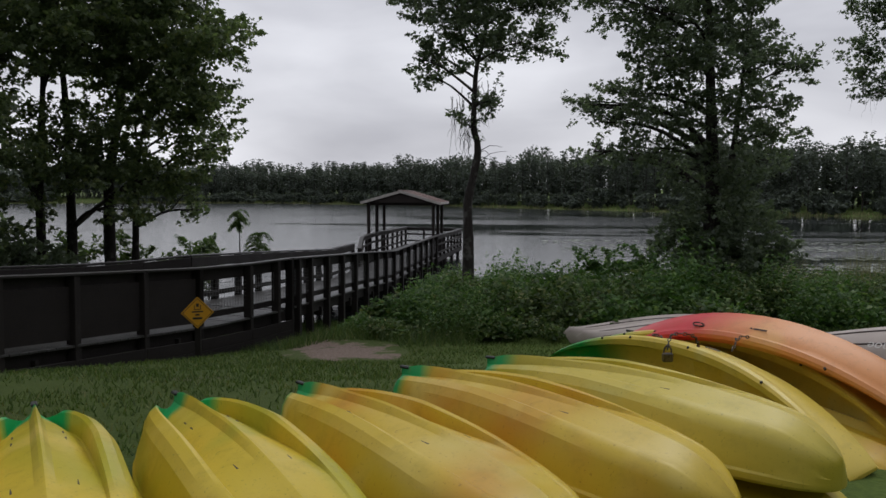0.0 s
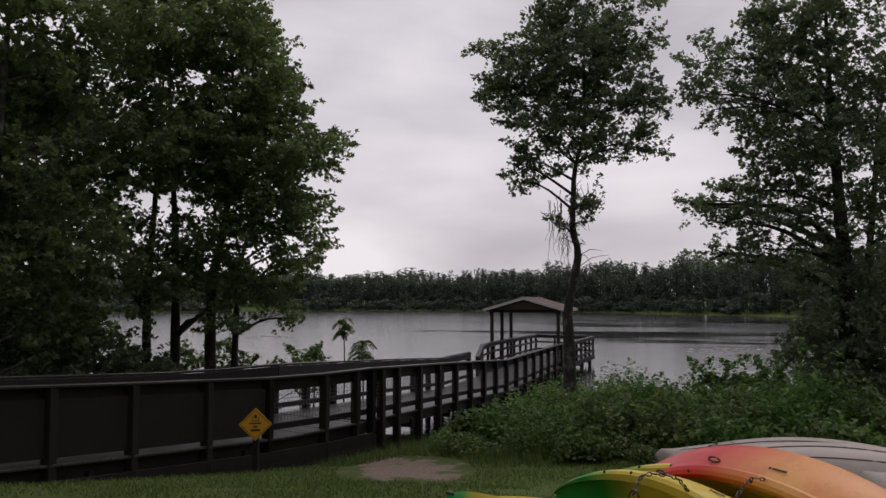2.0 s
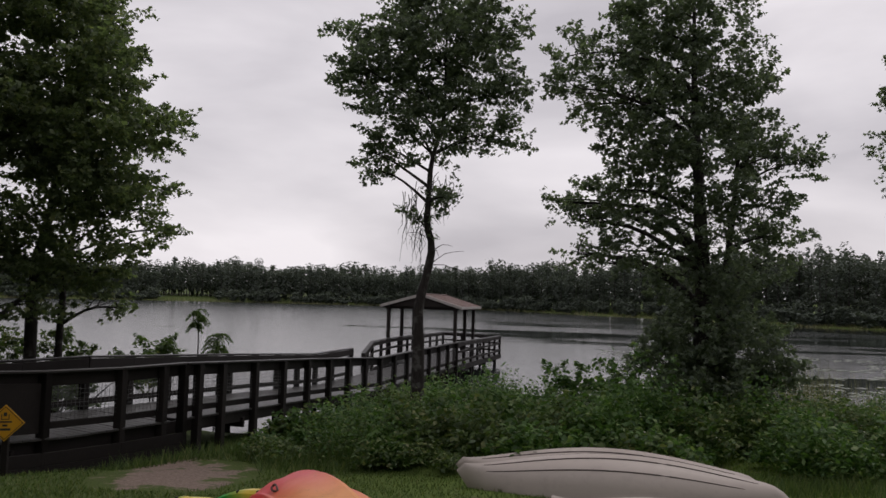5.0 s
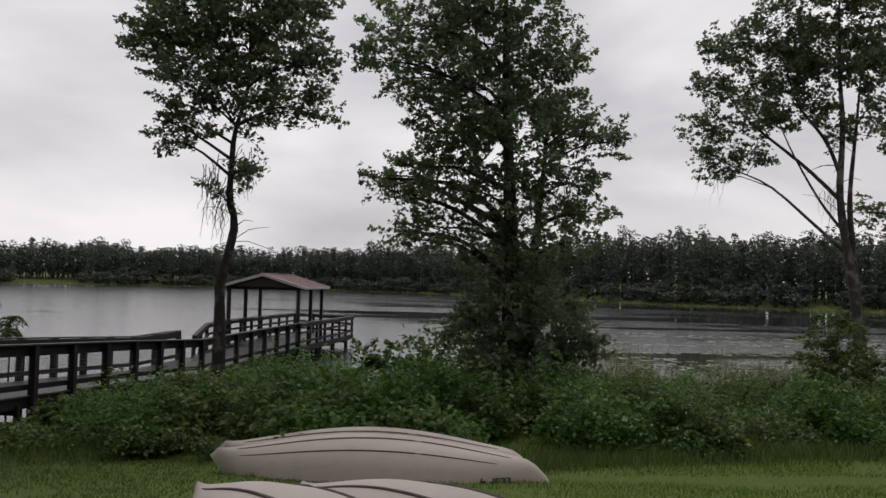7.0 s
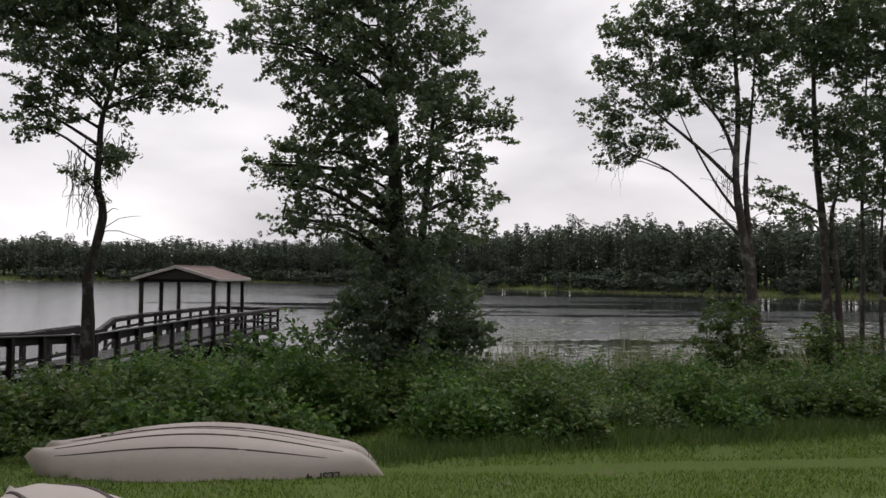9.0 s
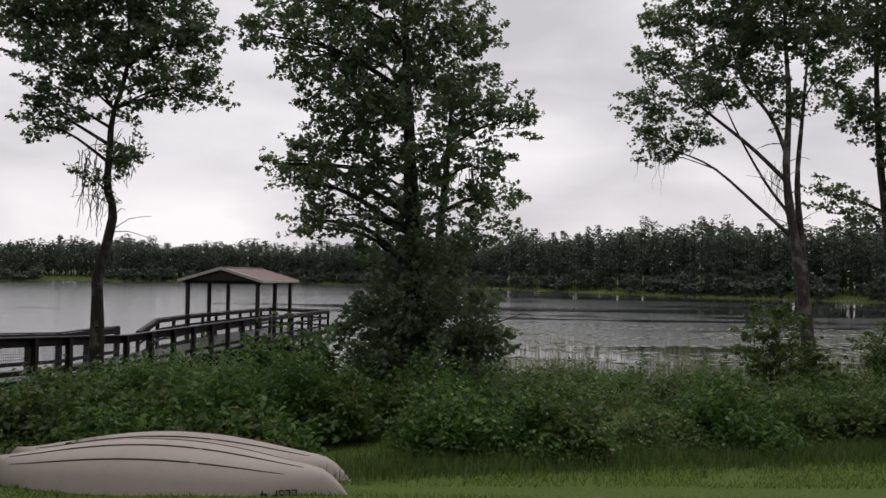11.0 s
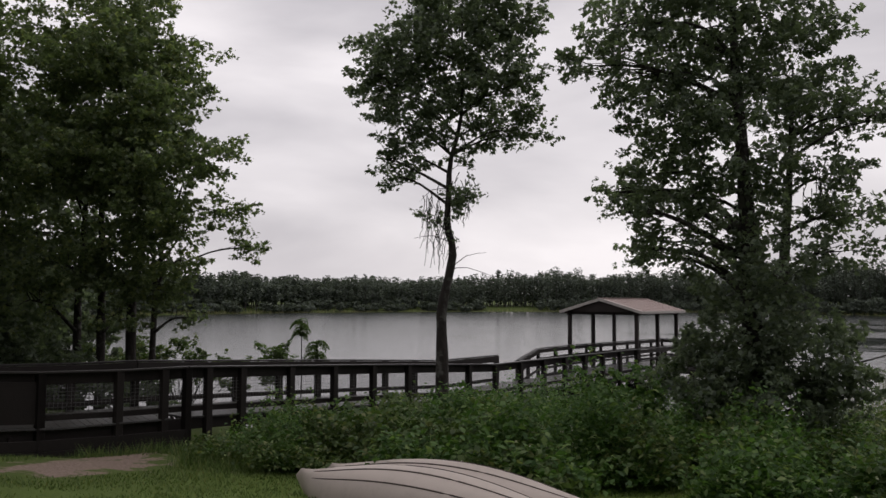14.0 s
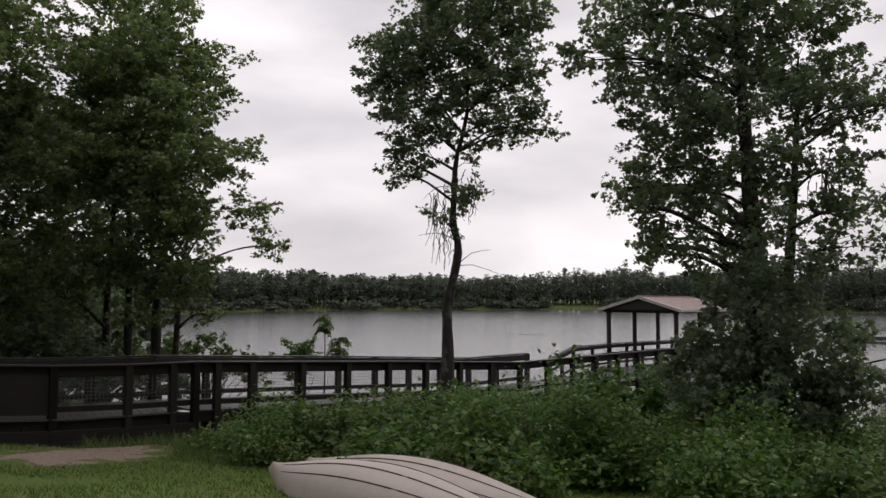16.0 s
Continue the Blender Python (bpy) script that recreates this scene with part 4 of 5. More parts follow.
tree("slender_tree", "slender crooked tree with lichened bark and hanging moss", [([(-1.46, 6.56, -0.3), (-1.47, 6.56, 1.59), (-1.49, 6.56, 2.4), (-1.35, 6.6, 3.09), (-1.25, 6.63, 3.73), (-1.37, 6.59, 4.24), (-1.35, 6.6, 4.94), (-1.31, 6.61, 5.7), (-1.09, 6.68, 6.6), (-1.07, 6.69, 7.79), (-1.08, 6.69, 9.6)], 0.125)], SLENDER, 11, M_BARK, M_LEAF, density=66, leaf_size=0.155, depth=0.7, dead=9,
     moss=[(-1.62, 6.5, 4.9, 16, 1.2), (-1.55, 6.5, 4.2, 16, 0.9), (-1.15, 6.7, 5.2, 9, 0.9), (-1.0, 6.7, 4.9, 7, 0.6)])

BIG = [(3.93, 7.32, 8.07, 1.12), (5.18, 7.29, 8.11, 1.12), (2.96, 7.35, 7.16, 0.99), (1.85, 7.38, 7.44, 0.5), (4.08, 7.32, 6.69, 1.24), (5.45, 7.28, 6.98, 0.93), (3.47, 7.33, 6.05, 0.93), (4.72, 7.3, 5.58, 1.18), (5.96, 7.26, 6.11, 0.68), (6.84, 7.24, 5.82, 0.47), (2.78, 8.2, 5.25, 0.7), (1.65, 8.8, 5.05, 0.35), (2.10, 8.8, 4.55, 0.50), (3.49, 7.33, 4.68, 0.87), (4.73, 7.3, 4.33, 1.05), (6.1, 7.26, 4.86, 0.56), (6.48, 7.25, 4.17, 0.47), (2.12, 8.8, 3.82, 0.37), (3.14, 7.34, 3.81, 0.56), (4.25, 7.31, 3.33, 0.81), (5.49, 7.28, 3.22, 0.81), (6.3, 7.26, 3.55, 0.52), (4.04, 7.32, 9.34, 1.24), (5.16, 7.29, 10.02, 1.12), (2.05, 7.3, 7.3, 0.5), (2.7, 7.3, 8.1, 0.6), (2.1, 8.7, 5.1, 0.35), (2.5, 8.7, 3.6, 0.35), (6.85, 7.3, 5.95, 0.4), (6.1, 7.3, 7.8, 0.55), (6.6, 7.3, 4.2, 0.4), (6.3, 7.3, 6.4, 0.55), (3.4, 7.0, 8.8, 0.8), (1.95, 7.3, 8.5, 0.6)]
tree("maple_tree", "large dark leafy tree with ivy-clad trunk at the water's edge", [([(4.79, 7.3, -0.4), (4.81, 7.3, 1.6), (4.81, 7.3, 2.96), (4.73, 7.3, 4.45), (4.65, 7.3, 5.95), (4.56, 7.3, 7.59), (4.54, 7.3, 9.61)], 0.24), ([(5.0, 7.5, -0.4), (5.2, 7.5, 1.6), (5.35, 7.5, 3.4), (5.5, 7.4, 5.2), (5.6, 7.3, 7.0)], 0.15)], BIG, 23, M_BARK, M_LEAF, density=58, leaf_size=0.16, depth=1.0, dead=12, moss=[(6.0, 7.2, 4.9, 22, 0.8)])
LOW = [(4.77, 7.3, 2.1, 0.99), (5.76, 7.27, 1.61, 0.93), (4.04, 7.32, 1.47, 0.68), (6.45, 7.25, 1.12, 0.43), (3.42, 7.33, 1.34, 0.31), (5.03, 7.29, 0.86, 1.05), (6.02, 7.26, 0.87, 0.56), (4.3, 6.6, 0.7, 0.7)]
tree("ivy_thicket", "dense dark thicket of ivy round a tree's foot", [([(4.9, 7.0, -0.4), (4.8, 7.0, 0.8), (4.8, 7.1, 2.0)], 0.05)], LOW, 29, M_BARK, M_LEAF, density=95, leaf_size=0.16, depth=0.8)

LEFT = [(-7.22, 4.81, 6.01, 0.75), (-6.59, 5.14, 6.13, 0.3), (-8.04, 4.37, 7.24, 0.82), (-9.11, 4.7, 8.56, 0.89), (-8.81, 4.86, 6.19, 1.09), (-7.42, 4.71, 4.84, 0.62), (-6.94, 4.95, 4.22, 0.3), (-8.06, 4.37, 4.3, 0.89), (-9.42, 4.53, 4.7, 0.96), (-9.15, 4.68, 3.04, 0.82), (-8.02, 4.39, 2.92, 0.62), (-7.67, 4.57, 2.18, 0.25), (-9.39, 4.55, 10.02, 1.09), (-8.55, 4.99, 8.9, 0.55), (-8.17, 3.91, 5.39, 1.0), (-9.19, 4.36, 5.8, 1.1), (-7.8, 4.28, 6.6, 0.75), (-8.71, 4.74, 8.03, 0.9), (-8.71, 3.97, 8.42, 0.9), (-7.52, 3.35, 7.06, 0.7), (-7.52, 3.35, 4.46, 0.8), (-8.61, 3.87, 6.67, 1.0), (-9.19, 3.87, 5.7, 1.0), (-7.24, 3.63, 5.67, 0.7), (-7.15, 4.1, 3.53, 0.55), (-7.95, 6.7, 4.0, 0.45), (-9.2, 6.3, 9.0, 0.75), (-8.7, 6.2, 8.0, 0.65), (-8.1, 6.4, 4.9, 0.6)]
tree("leafy_tree", "many-stemmed leafy tree beyond the boardwalk rail", [([(-9.61, 5.1, -0.2), (-9.66, 5.07, 2.66), (-9.41, 5.21, 4.52), (-9.26, 5.29, 6.82), (-9.46, 5.18, 9.43)], 0.14), ([(-9.19, 5.32, -0.2), (-9.16, 5.34, 2.14), (-9.04, 5.4, 3.73), (-8.52, 5.67, 5.79)], 0.10)], LEFT, 31, M_BARK, M_LEAFL, density=58, leaf_size=0.17, depth=1.0)
LEFT2 = [(-10.69, 4.53, 8.85, 1.03), (-11.58, 4.07, 7.8, 0.68), (-10.3, 4.74, 7.4, 1.09), (-10.67, 4.54, 5.63, 0.75), (-11.43, 4.15, 5.58, 0.62), (-11.16, 4.29, 6.92, 0.68), (-10.76, 4.5, 10.63, 1.09), (-9.9, 3.4, 5.6, 1.2), (-10.2, 4.6, 6.4, 1.1), (-10.0, 4.9, 4.0, 0.9), (-11.4, 4.1, 9.0, 1.0), (-10.2, 2.6, 8.0, 1.3), (-8.8, 4.2, 9.1, 0.75), (-9.0, 4.0, 5.8, 1.3), (-9.9, 3.0, 3.4, 1.1), (-8.2, 5.1, 3.0, 0.7), (-8.8, 4.3, 2.2, 0.6), (-10.2, 2.4, 2.6, 0.9), (-10.4, 4.4, 8.3, 1.0), (-11.3, 4.4, 10.0, 1.2), (-9.3, 4.4, 3.5, 0.9)]
tree("leafy_tree", "twin-stemmed leafy tree with dark thin trunks on the shore", [([(-10.86, 4.44, -0.2), (-10.9, 4.43, 2.51), (-10.83, 4.46, 4.18), (-10.75, 4.5, 6.02), (-10.67, 4.54, 8.45)], 0.11), ([(-10.33, 4.72, -0.2), (-10.36, 4.71, 2.52), (-10.41, 4.68, 4.46), (-10.55, 4.61, 6.71), (-10.6, 4.58, 9.27)], 0.12)], LEFT2, 37, M_BARK, M_LEAFL, density=40, leaf_size=0.17, depth=1.0, moss=[(-11.3, 4.2, 6.0, 20, 1.0)])
LEFT3 = [(-11.24, 0.79, 6.94, 1.17), (-11.23, 0.79, 5.01, 1.29), (-11.07, 0.9, 3.22, 0.88), (-11.24, 0.79, 1.98, 0.7), (-10.65, 1.19, 1.66, 0.33), (-10.72, 1.14, 8.03, 0.7), (-11.76, 0.43, 8.15, 1.05), (-10.46, 1.32, 5.63, 0.47), (-10.71, 1.15, 3.98, 0.64), (-12.6, 0.2, 6.0, 1.3), (-12.4, 0.3, 3.6, 1.2), (-12.4, 0.3, 9.2, 1.3), (-13.3, 2.3, 9.8, 1.4), (-11.2, 2.1, 8.6, 1.1), (-12.2, 2.3, 7.2, 1.2), (-10.8, 2.0, 5.7, 1.0), (-12.5, 2.3, 4.6, 1.2), (-10.6, 1.9, 3.4, 0.9), (-11.6, 1.6, 10.4, 1.2)]
tree("leafy_tree", "dense dark leafy tree beside the boardwalk", [([(-11.9, 0.5, 0.2), (-11.9, 0.5, 2.5), (-11.8, 0.6, 5.0), (-11.6, 0.6, 8.5)], 0.2), ([(-12.6, 0.9, 0.2), (-12.6, 0.9, 2.5), (-12.5, 0.9, 5.0), (-12.3, 0.8, 8.0)], 0.15)], LEFT3, 41, M_BARKP, M_LEAFL, density=44, leaf_size=0.17, depth=1.1)
BACKWOODS = [(-13.5, 4.0, 2.5, 1.6), (-13.5, 6.0, 4.5, 1.6), (-14.5, 2.0, 4.0, 2.0), (-15.0, 5.0, 7.0, 2.2), (-15.0, 1.0, 7.5, 2.2), (-13.0, 3.0, 6.5, 1.5), (-16.0, 3.0, 2.0, 2.0), (-14.0, -1.5, 3.0, 1.8), (-14.5, -2.0, 6.0, 2.0)]
tree("leafy_tree", "dark woodland tree on the shore past the boardwalk", [([(-14.5, 3.0, 0), (-14.5, 3.0, 3.0), (-14.4, 3.0, 6.0), (-14.3, 3.0, 8.0)], 0.2)], BACKWOODS, 43, M_BARK, M_LEAF, density=40, leaf_size=0.26, depth=1.0, spray=0.35)

T4 = [(10.56, 11.66, 6.97, 0.6), (11.2, 11.35, 6.3, 0.6), (10.92, 11.48, 5.76, 0.38), (11.95, 10.99, 8.14, 0.79), (11.82, 11.05, 7.05, 0.64), (12.75, 10.6, 8.69, 1.03), (13.54, 10.22, 9.22, 1.19), (11.53, 11.19, 9.12, 0.56), (12.62, 10.66, 7.31, 0.51), (13.28, 10.35, 7.72, 0.64), (14.24, 9.89, 8.39, 0.79), (13.79, 10.1, 6.92, 0.48), (14.67, 9.68, 9.25, 0.79), (13.15, 10.41, 10.96, 1.43), (14.3, 9.86, 10.96, 1.27), (11.0, 11.4, 8.3, 0.55), (11.2, 11.3, 9.4, 0.5), (12.1, 10.9, 9.6, 0.7), (14.5, 9.8, 7.5, 0.5), (12.3, 10.8, 6.3, 0.35)]
tree("forked_tree", "tall open-crowned tree with bare forking limbs", [([(14.39, 9.81, -0.3), (14.15, 9.93, 2.42), (13.95, 10.03, 3.91), (13.82, 10.09, 5.26), (13.87, 10.06, 6.91), (13.79, 10.1, 8.74), (13.79, 10.1, 10.87)], 0.15), ([(14.45, 9.9, -0.3), (14.25, 10.0, 2.4), (14.15, 10.1, 4.0), (14.1, 10.1, 5.2), (14.2, 10.0, 6.9), (14.3, 9.9, 8.7)], 0.12)], T4, 53, M_BARKP, M_LEAF, density=70, leaf_size=0.16, depth=0.8, dead=18, limbs=[([(13.98, 10.02, 3.6), (13.28, 10.35, 4.37), (12.23, 10.85, 5.47), (11.27, 11.32, 5.98)], 0.055), ([(13.85, 10.08, 5.0), (13.02, 10.47, 5.98), (11.82, 11.05, 7.21), (11.26, 11.32, 8.04)], 0.06), ([(13.85, 10.08, 5.6), (13.5, 10.2, 6.6), (12.9, 10.5, 7.6), (12.6, 10.6, 8.6)], 0.06), ([(13.95, 10.0, 4.1), (13.4, 10.3, 5.0), (12.8, 10.6, 6.3), (12.4, 10.7, 7.3)], 0.045)], moss=[(13.6, 10.1, 5.2, 24, 1.2), (11.0, 11.4, 5.9, 10, 1.0)])
T5 = [(16.22, 11.66, 7.31, 0.7), (15.89, 11.86, 4.95, 0.46), (16.34, 11.59, 4.29, 0.39), (16.73, 11.36, 6.61, 0.7), (17.16, 11.1, 5.86, 0.67), (17.47, 10.92, 6.88, 0.85), (16.61, 11.43, 9.06, 0.97), (17.48, 10.92, 8.79, 0.97), (16.99, 11.21, 10.31, 1.15), (16.16, 11.7, 9.62, 0.7), (17.28, 11.03, 4.98, 0.53), (16.86, 11.28, 11.64, 1.41)]
tree("tall_tree", "tall twin-stemmed tree with pale grey bark", [([(17.03, 11.18, -0.4), (16.97, 11.22, 3.23), (16.8, 11.32, 5.64), (16.73, 11.36, 7.59), (16.73, 11.36, 9.54), (16.8, 11.32, 11.49)], 0.13), ([(17.35, 10.99, -0.4), (17.21, 11.07, 2.76), (17.11, 11.14, 4.19), (17.24, 11.05, 5.14), (17.35, 10.99, 6.73)], 0.10)], T5, 59, M_BARKP, M_LEAF, density=72, leaf_size=0.16, depth=0.8)
T6 = [(18.74, 11.85, 5.76, 0.9), (19.05, 11.65, 8.22, 1.12), (18.75, 11.84, 9.76, 1.12), (19.16, 11.58, 4.75, 0.63), (18.87, 11.77, 6.91, 0.93), (18.88, 11.75, 11.59, 1.49)]
tree("tall_tree", "thin pale-barked tree on the lake shore", [([(18.5, 12.0, -0.5), (18.57, 11.96, 2.78), (18.55, 11.97, 4.77), (18.62, 11.92, 7.43), (18.75, 11.84, 10.1)], 0.075)], T6, 61, M_BARKP, M_LEAF, leaf_size=0.17, density=54, depth=0.9)
tree("tall_tree", "thin pale-barked leaning tree on the lake shore", [([(18.8, 11.4, -0.5), (18.83, 11.55, 2.78), (18.89, 11.51, 4.74), (18.95, 11.47, 7.35)], 0.07)], [(19.6, 11.2, 6.4, 0.9), (20.2, 11.0, 8.0, 1.2), (19.5, 11.2, 9.6, 1.2), (20.8, 11.0, 5.6, 0.9)], 67, M_BARKP, M_LEAF, leaf_size=0.17, density=54, depth=0.9)


def shrub(label, lobes, seed, leaf, size=0.11, density=55):
    rng = np.random.default_rng(seed)
    x, y = lobes[0][0], lobes[0][1]
    t = tagged(new("shrub"), label, "shrub")
    t.location = (x, y, gz(x, y) - 0.03)
    org = np.array(t.location)
    P, sp, ways = crown_points(rng, lobes, density, 0.9, 0.17)
    P[:, 2] = np.maximum(P[:, 2], ground_z(P[:, 0], P[:, 1]) + 0.02)
    ob = new("foliage", array_mesh("foliage", leaf_verts(rng, P, size, 0.55, ways) - org, 0, leaf))
    ob.parent = t
    bm = bmesh.new()
    for e in sp[::3]:
        a = Vector((x + rng.normal(0, 0.12), y + rng.normal(0, 0.12), t.location[2]))
        pts = limb_pts(a, Vector(e), rng, 0.3, 5)
        tube(bm, [p - Vector(org) for p in pts], [0.014, 0.012, 0.009, 0.006, 0.003], 5)
    tagged(part("stems", bm, M_BARK, t, angle=60), "thin woody stems", kind="stuff")
    return t


shrub("tall green shrub at the foot of a forked tree", [(12.99, 8.7, 1.59, 0.74), (13.23, 8.59, 0.77, 0.81), (12.7, 8.84, 1.02, 0.56), (13.58, 8.42, 0.51, 0.59)], 71, M_WEED, 0.12)
shrub("green shrub at the foot of tall pale trees", [(16.41, 10.56, 1.06, 0.6), (16.16, 10.7, 0.66, 0.48), (16.76, 10.35, 0.62, 0.6), (17.6, 10.4, 0.5, 0.6)], 73, M_WEED, 0.12)
shrub("leafy shrub on the water side of the boardwalk", [(-9.0, 9.6, 0.9, 0.5), (-8.7, 9.6, 0.55, 0.5)], 79, M_PALM, 0.15)
shrub("leafy shrub under dark trees on the shore", [(-10.6, 7.6, 1.0, 0.7), (-9.6, 7.6, 0.8, 0.6), (-11.5, 7.0, 0.9, 0.7), (-12.4, 6.6, 0.9, 0.7), (-8.3, 7.2, 0.6, 0.5)], 83, M_WEED, 0.14)
shrub("dark dense shrub among trees beside the boardwalk", [(-11.8, 2.4, 1.4, 1.1), (-11.2, 3.0, 1.2, 0.9), (-10.9, 3.7, 0.9, 0.8), (-12.6, 3.2, 1.8, 1.2), (-10.2, 4.3, 0.7, 0.7), (-9.6, 3.9, 0.45, 0.6), (-9.0, 4.3, 0.4, 0.55), (-10.4, 2.9, 0.6, 0.7), (-11.0, 1.4, 0.7, 0.8), (-10.5, 0.6, 0.6, 0.7), (-9.9, 2.0, 0.4, 0.55), (-8.6, 5.0, 0.35, 0.5)], 97, M_LEAF, 0.16)
shrub("dark overgrown shrubs on the shore past the trees", [(-16.0, 7.5, 1.2, 1.6), (-17.0, 8.5, 2.0, 1.8), (-15.5, 5.6, 1.2, 1.4), (-14.5, 9.2, 0.4, 0.9), (-18.0, 6.0, 3.0, 2.0), (-13.6, 7.6, 0.5, 0.7)], 96, M_LEAF, 0.22, 34)
shrub("broad-leaved shrub standing in front of ivy", [(2.9, 7.0, 0.9, 0.45), (2.4, 7.2, 0.75, 0.5), (3.3, 6.8, 0.5, 0.5), (1.6, 7.4, 0.7, 0.45)], 89, M_SHRUB, 0.14)


def sapling(x, y, top, seed, n, label, r=0.5):
    """A young tree with drooping feathered leaves."""
    rng = np.random.default_rng(seed)
    t = tagged(new("sapling"), label, "sapling")
    z0 = gz(x, y)
    t.location = (x, y, z0 - 0.03)
    H = top - z0
    bm = bmesh.new()
    tube(bm, spline([(0, 0, 0), (0.03, 0, H * 0.5), (0, 0, H * 0.95)], 8), [0.03 - 0.0028 * i for i in range(8)], 7)
    part("trunk", bm, M_BARK, t, angle=60)
    P, O = [], []
    for i in range(n):
        a = rng.uniform(0, 2 * math.pi)
        h = H - (H * 0.36 if H < 1.9 else 0.55) * rng.uniform(0.05, 1.0)
        L = r * rng.uniform(0.6, 1.1)
        d = np.array([math.cos(a), math.sin(a)])
        for k in range(16):
            f = k / 15
            c = np.array([d[0] * L * f, d[1] * L * f, h + 0.25 * L * math.sin(f * 2.6) - 0.55 * L * f * f])
            for sg in (-1, 1):
                P.append(c + np.array([-d[1] * sg, d[0] * sg, -0.5]) * 0.035)
                O.append(np.array([-d[1] * sg, d[0] * sg, -0.9]))
    V = leaf_verts(rng, np.array(P), 0.095, 0.2, np.array(O), 0.34)
    ob = new("fronds", array_mesh("fronds", V, 0, M_PALM))
    ob.parent = t
    return t


sapling(-7.77, 9.40, 2.16, 91, 30, "slim sapling with drooping feathery leaves by the boardwalk", 0.30)
sapling(-7.24, 9.45, 1.50, 92, 34, "short feathery sapling by the boardwalk", 0.42)
sapling(-8.66, 9.45, 1.32, 93, 32, "bushy yellow-green sapling by the boardwalk", 0.40)

# bare stick leaning out over the water
stick = tagged(new("dead_branch"), "bare dead twig reaching over the water", "branch")
part("twig", tube(bmesh.new(), spline([(6.2, 7.6, 1.45), (6.8, 8.0, 1.62), (7.3, 8.4, 1.76), (7.5, 8.5, 1.6)], 10), [0.022, 0.02, 0.018, 0.016, 0.014, 0.012, 0.01, 0.008, 0.006, 0.004], 6), M_BARK, stick, angle=60)

# ------------------------------------------------------------------ undergrowth, grass, reeds


def cover(x, y):
    """How high the undergrowth stands."""
    front = np.interp(x, [-5, -3.4, -2.4, 0, 4.4, 6, 9, 13, 20, 30], [6.5, 1.3, 0.7, 0.7, 0.9, 1.15, 1.9, 3.0, 4.2, 6.0])
    h = np.interp(x, [-4.4, -3.4, -2.6, 0, 3, 5, 8, 12, 16, 25], [0.2, 0.6, 0.85, 1.2, 1.35, 1.0, 0.85, 0.95, 1.0, 1.1])
    ramp_ = np.clip((y - front) / 1.0, 0, 1) ** 0.5
    back = np.clip((15.5 - y + 0.1 * x) / 3, 0.35, 1)
    dock = np.clip(((x + 5.22) - 0.15 * (y - 2.85)) / 1.6, 0, 1)
    return h * ramp_ * back * dock


rng = np.random.default_rng(101)
MX, MY = rng.uniform(-5, 27, 520), rng.uniform(0.8, 15.0, 520)
MR, MH = rng.uniform(0.3, 0.9, 520), rng.uniform(0.55, 1.12, 520) + (rng.uniform(0, 1, 520) > 0.86) * 0.35
P, kinds, sizes = [], [], []
for x, y, r, f in zip(MX, MY, MR, MH):
    top = float(cover(np.array(x), np.array(y))) * f
    if top < 0.14:
        continue
    kind = noise.noise(Vector((x * 0.35, y * 0.35, 20.0))) + 0.3 * rng.normal() + (0.30 if x > 7 else -0.12)
    shoots = int(30 + 150 * r * r) if y < 6 else int(14 + 58 * r * r)
    a, q = rng.uniform(0, 6.283, shoots), r * np.sqrt(rng.uniform(0, 1, shoots))
    sx_, sy_ = x + np.cos(a) * q, y + np.sin(a) * q
    hs = top * (1 - 0.55 * (q / r) ** 2) * rng.uniform(0.55, 1.18, shoots)
    zs = ground_z(sx_, sy_)
    leafy = rng.uniform(0.075, 0.13)
    for u, v, h, g in zip(sx_, sy_, hs, zs):
        if float(cover(np.array(u), np.array(v))) < 0.03:
            continue
        k = int(rng.integers(12, 26))
        t_ = rng.uniform(0.15, 1.0, k) ** 0.7
        bend = rng.normal(0, 0.13, 2)
        w = 0.05 + 0.10 * (1 - t_)
        P.append(np.stack([u + bend[0] * t_ * h + rng.normal(0, 1, k) * w, v + bend[1] * t_ * h + rng.normal(0, 1, k) * w, g + 0.03 + t_ * h], 1))
        kinds.append(np.full(k, kind + 0.08 * rng.normal()))
        sizes.append(np.full(k, leafy))
P, kinds, sizes = np.concatenate(P), np.concatenate(kinds), np.concatenate(sizes)
for nm, sel, mt, lab in (("undergrowth", kinds <= 0.1, M_SHRUB, "dense green leafy undergrowth on the bank"), ("weeds", kinds > 0.1, M_WEED, "olive-green weeds and brambles on the bank")):
    tagged(new(nm, array_mesh(nm, leaf_verts(rng, P[sel], sizes[sel], 0.9), 0, mt)), lab, "undergrowth", kind="stuff")


pick = rng.choice(len(P), 900, replace=False)
pick = pick[(P[pick, 0] > 2.0) & (P[pick, 1] < 7.0)]
B = P[pick] + np.array([0, -0.04, 0.06])
tagged(new("blossom", array_mesh("blossom", leaf_verts(rng, np.repeat(B, 3, 0) + rng.normal(0, 0.012, (len(B) * 3, 3)), 0.036, 0.4, None, 0.9), 0, M_BLOSSOM)), "scattered small white flowers among the undergrowth", "flowers", kind="stuff")


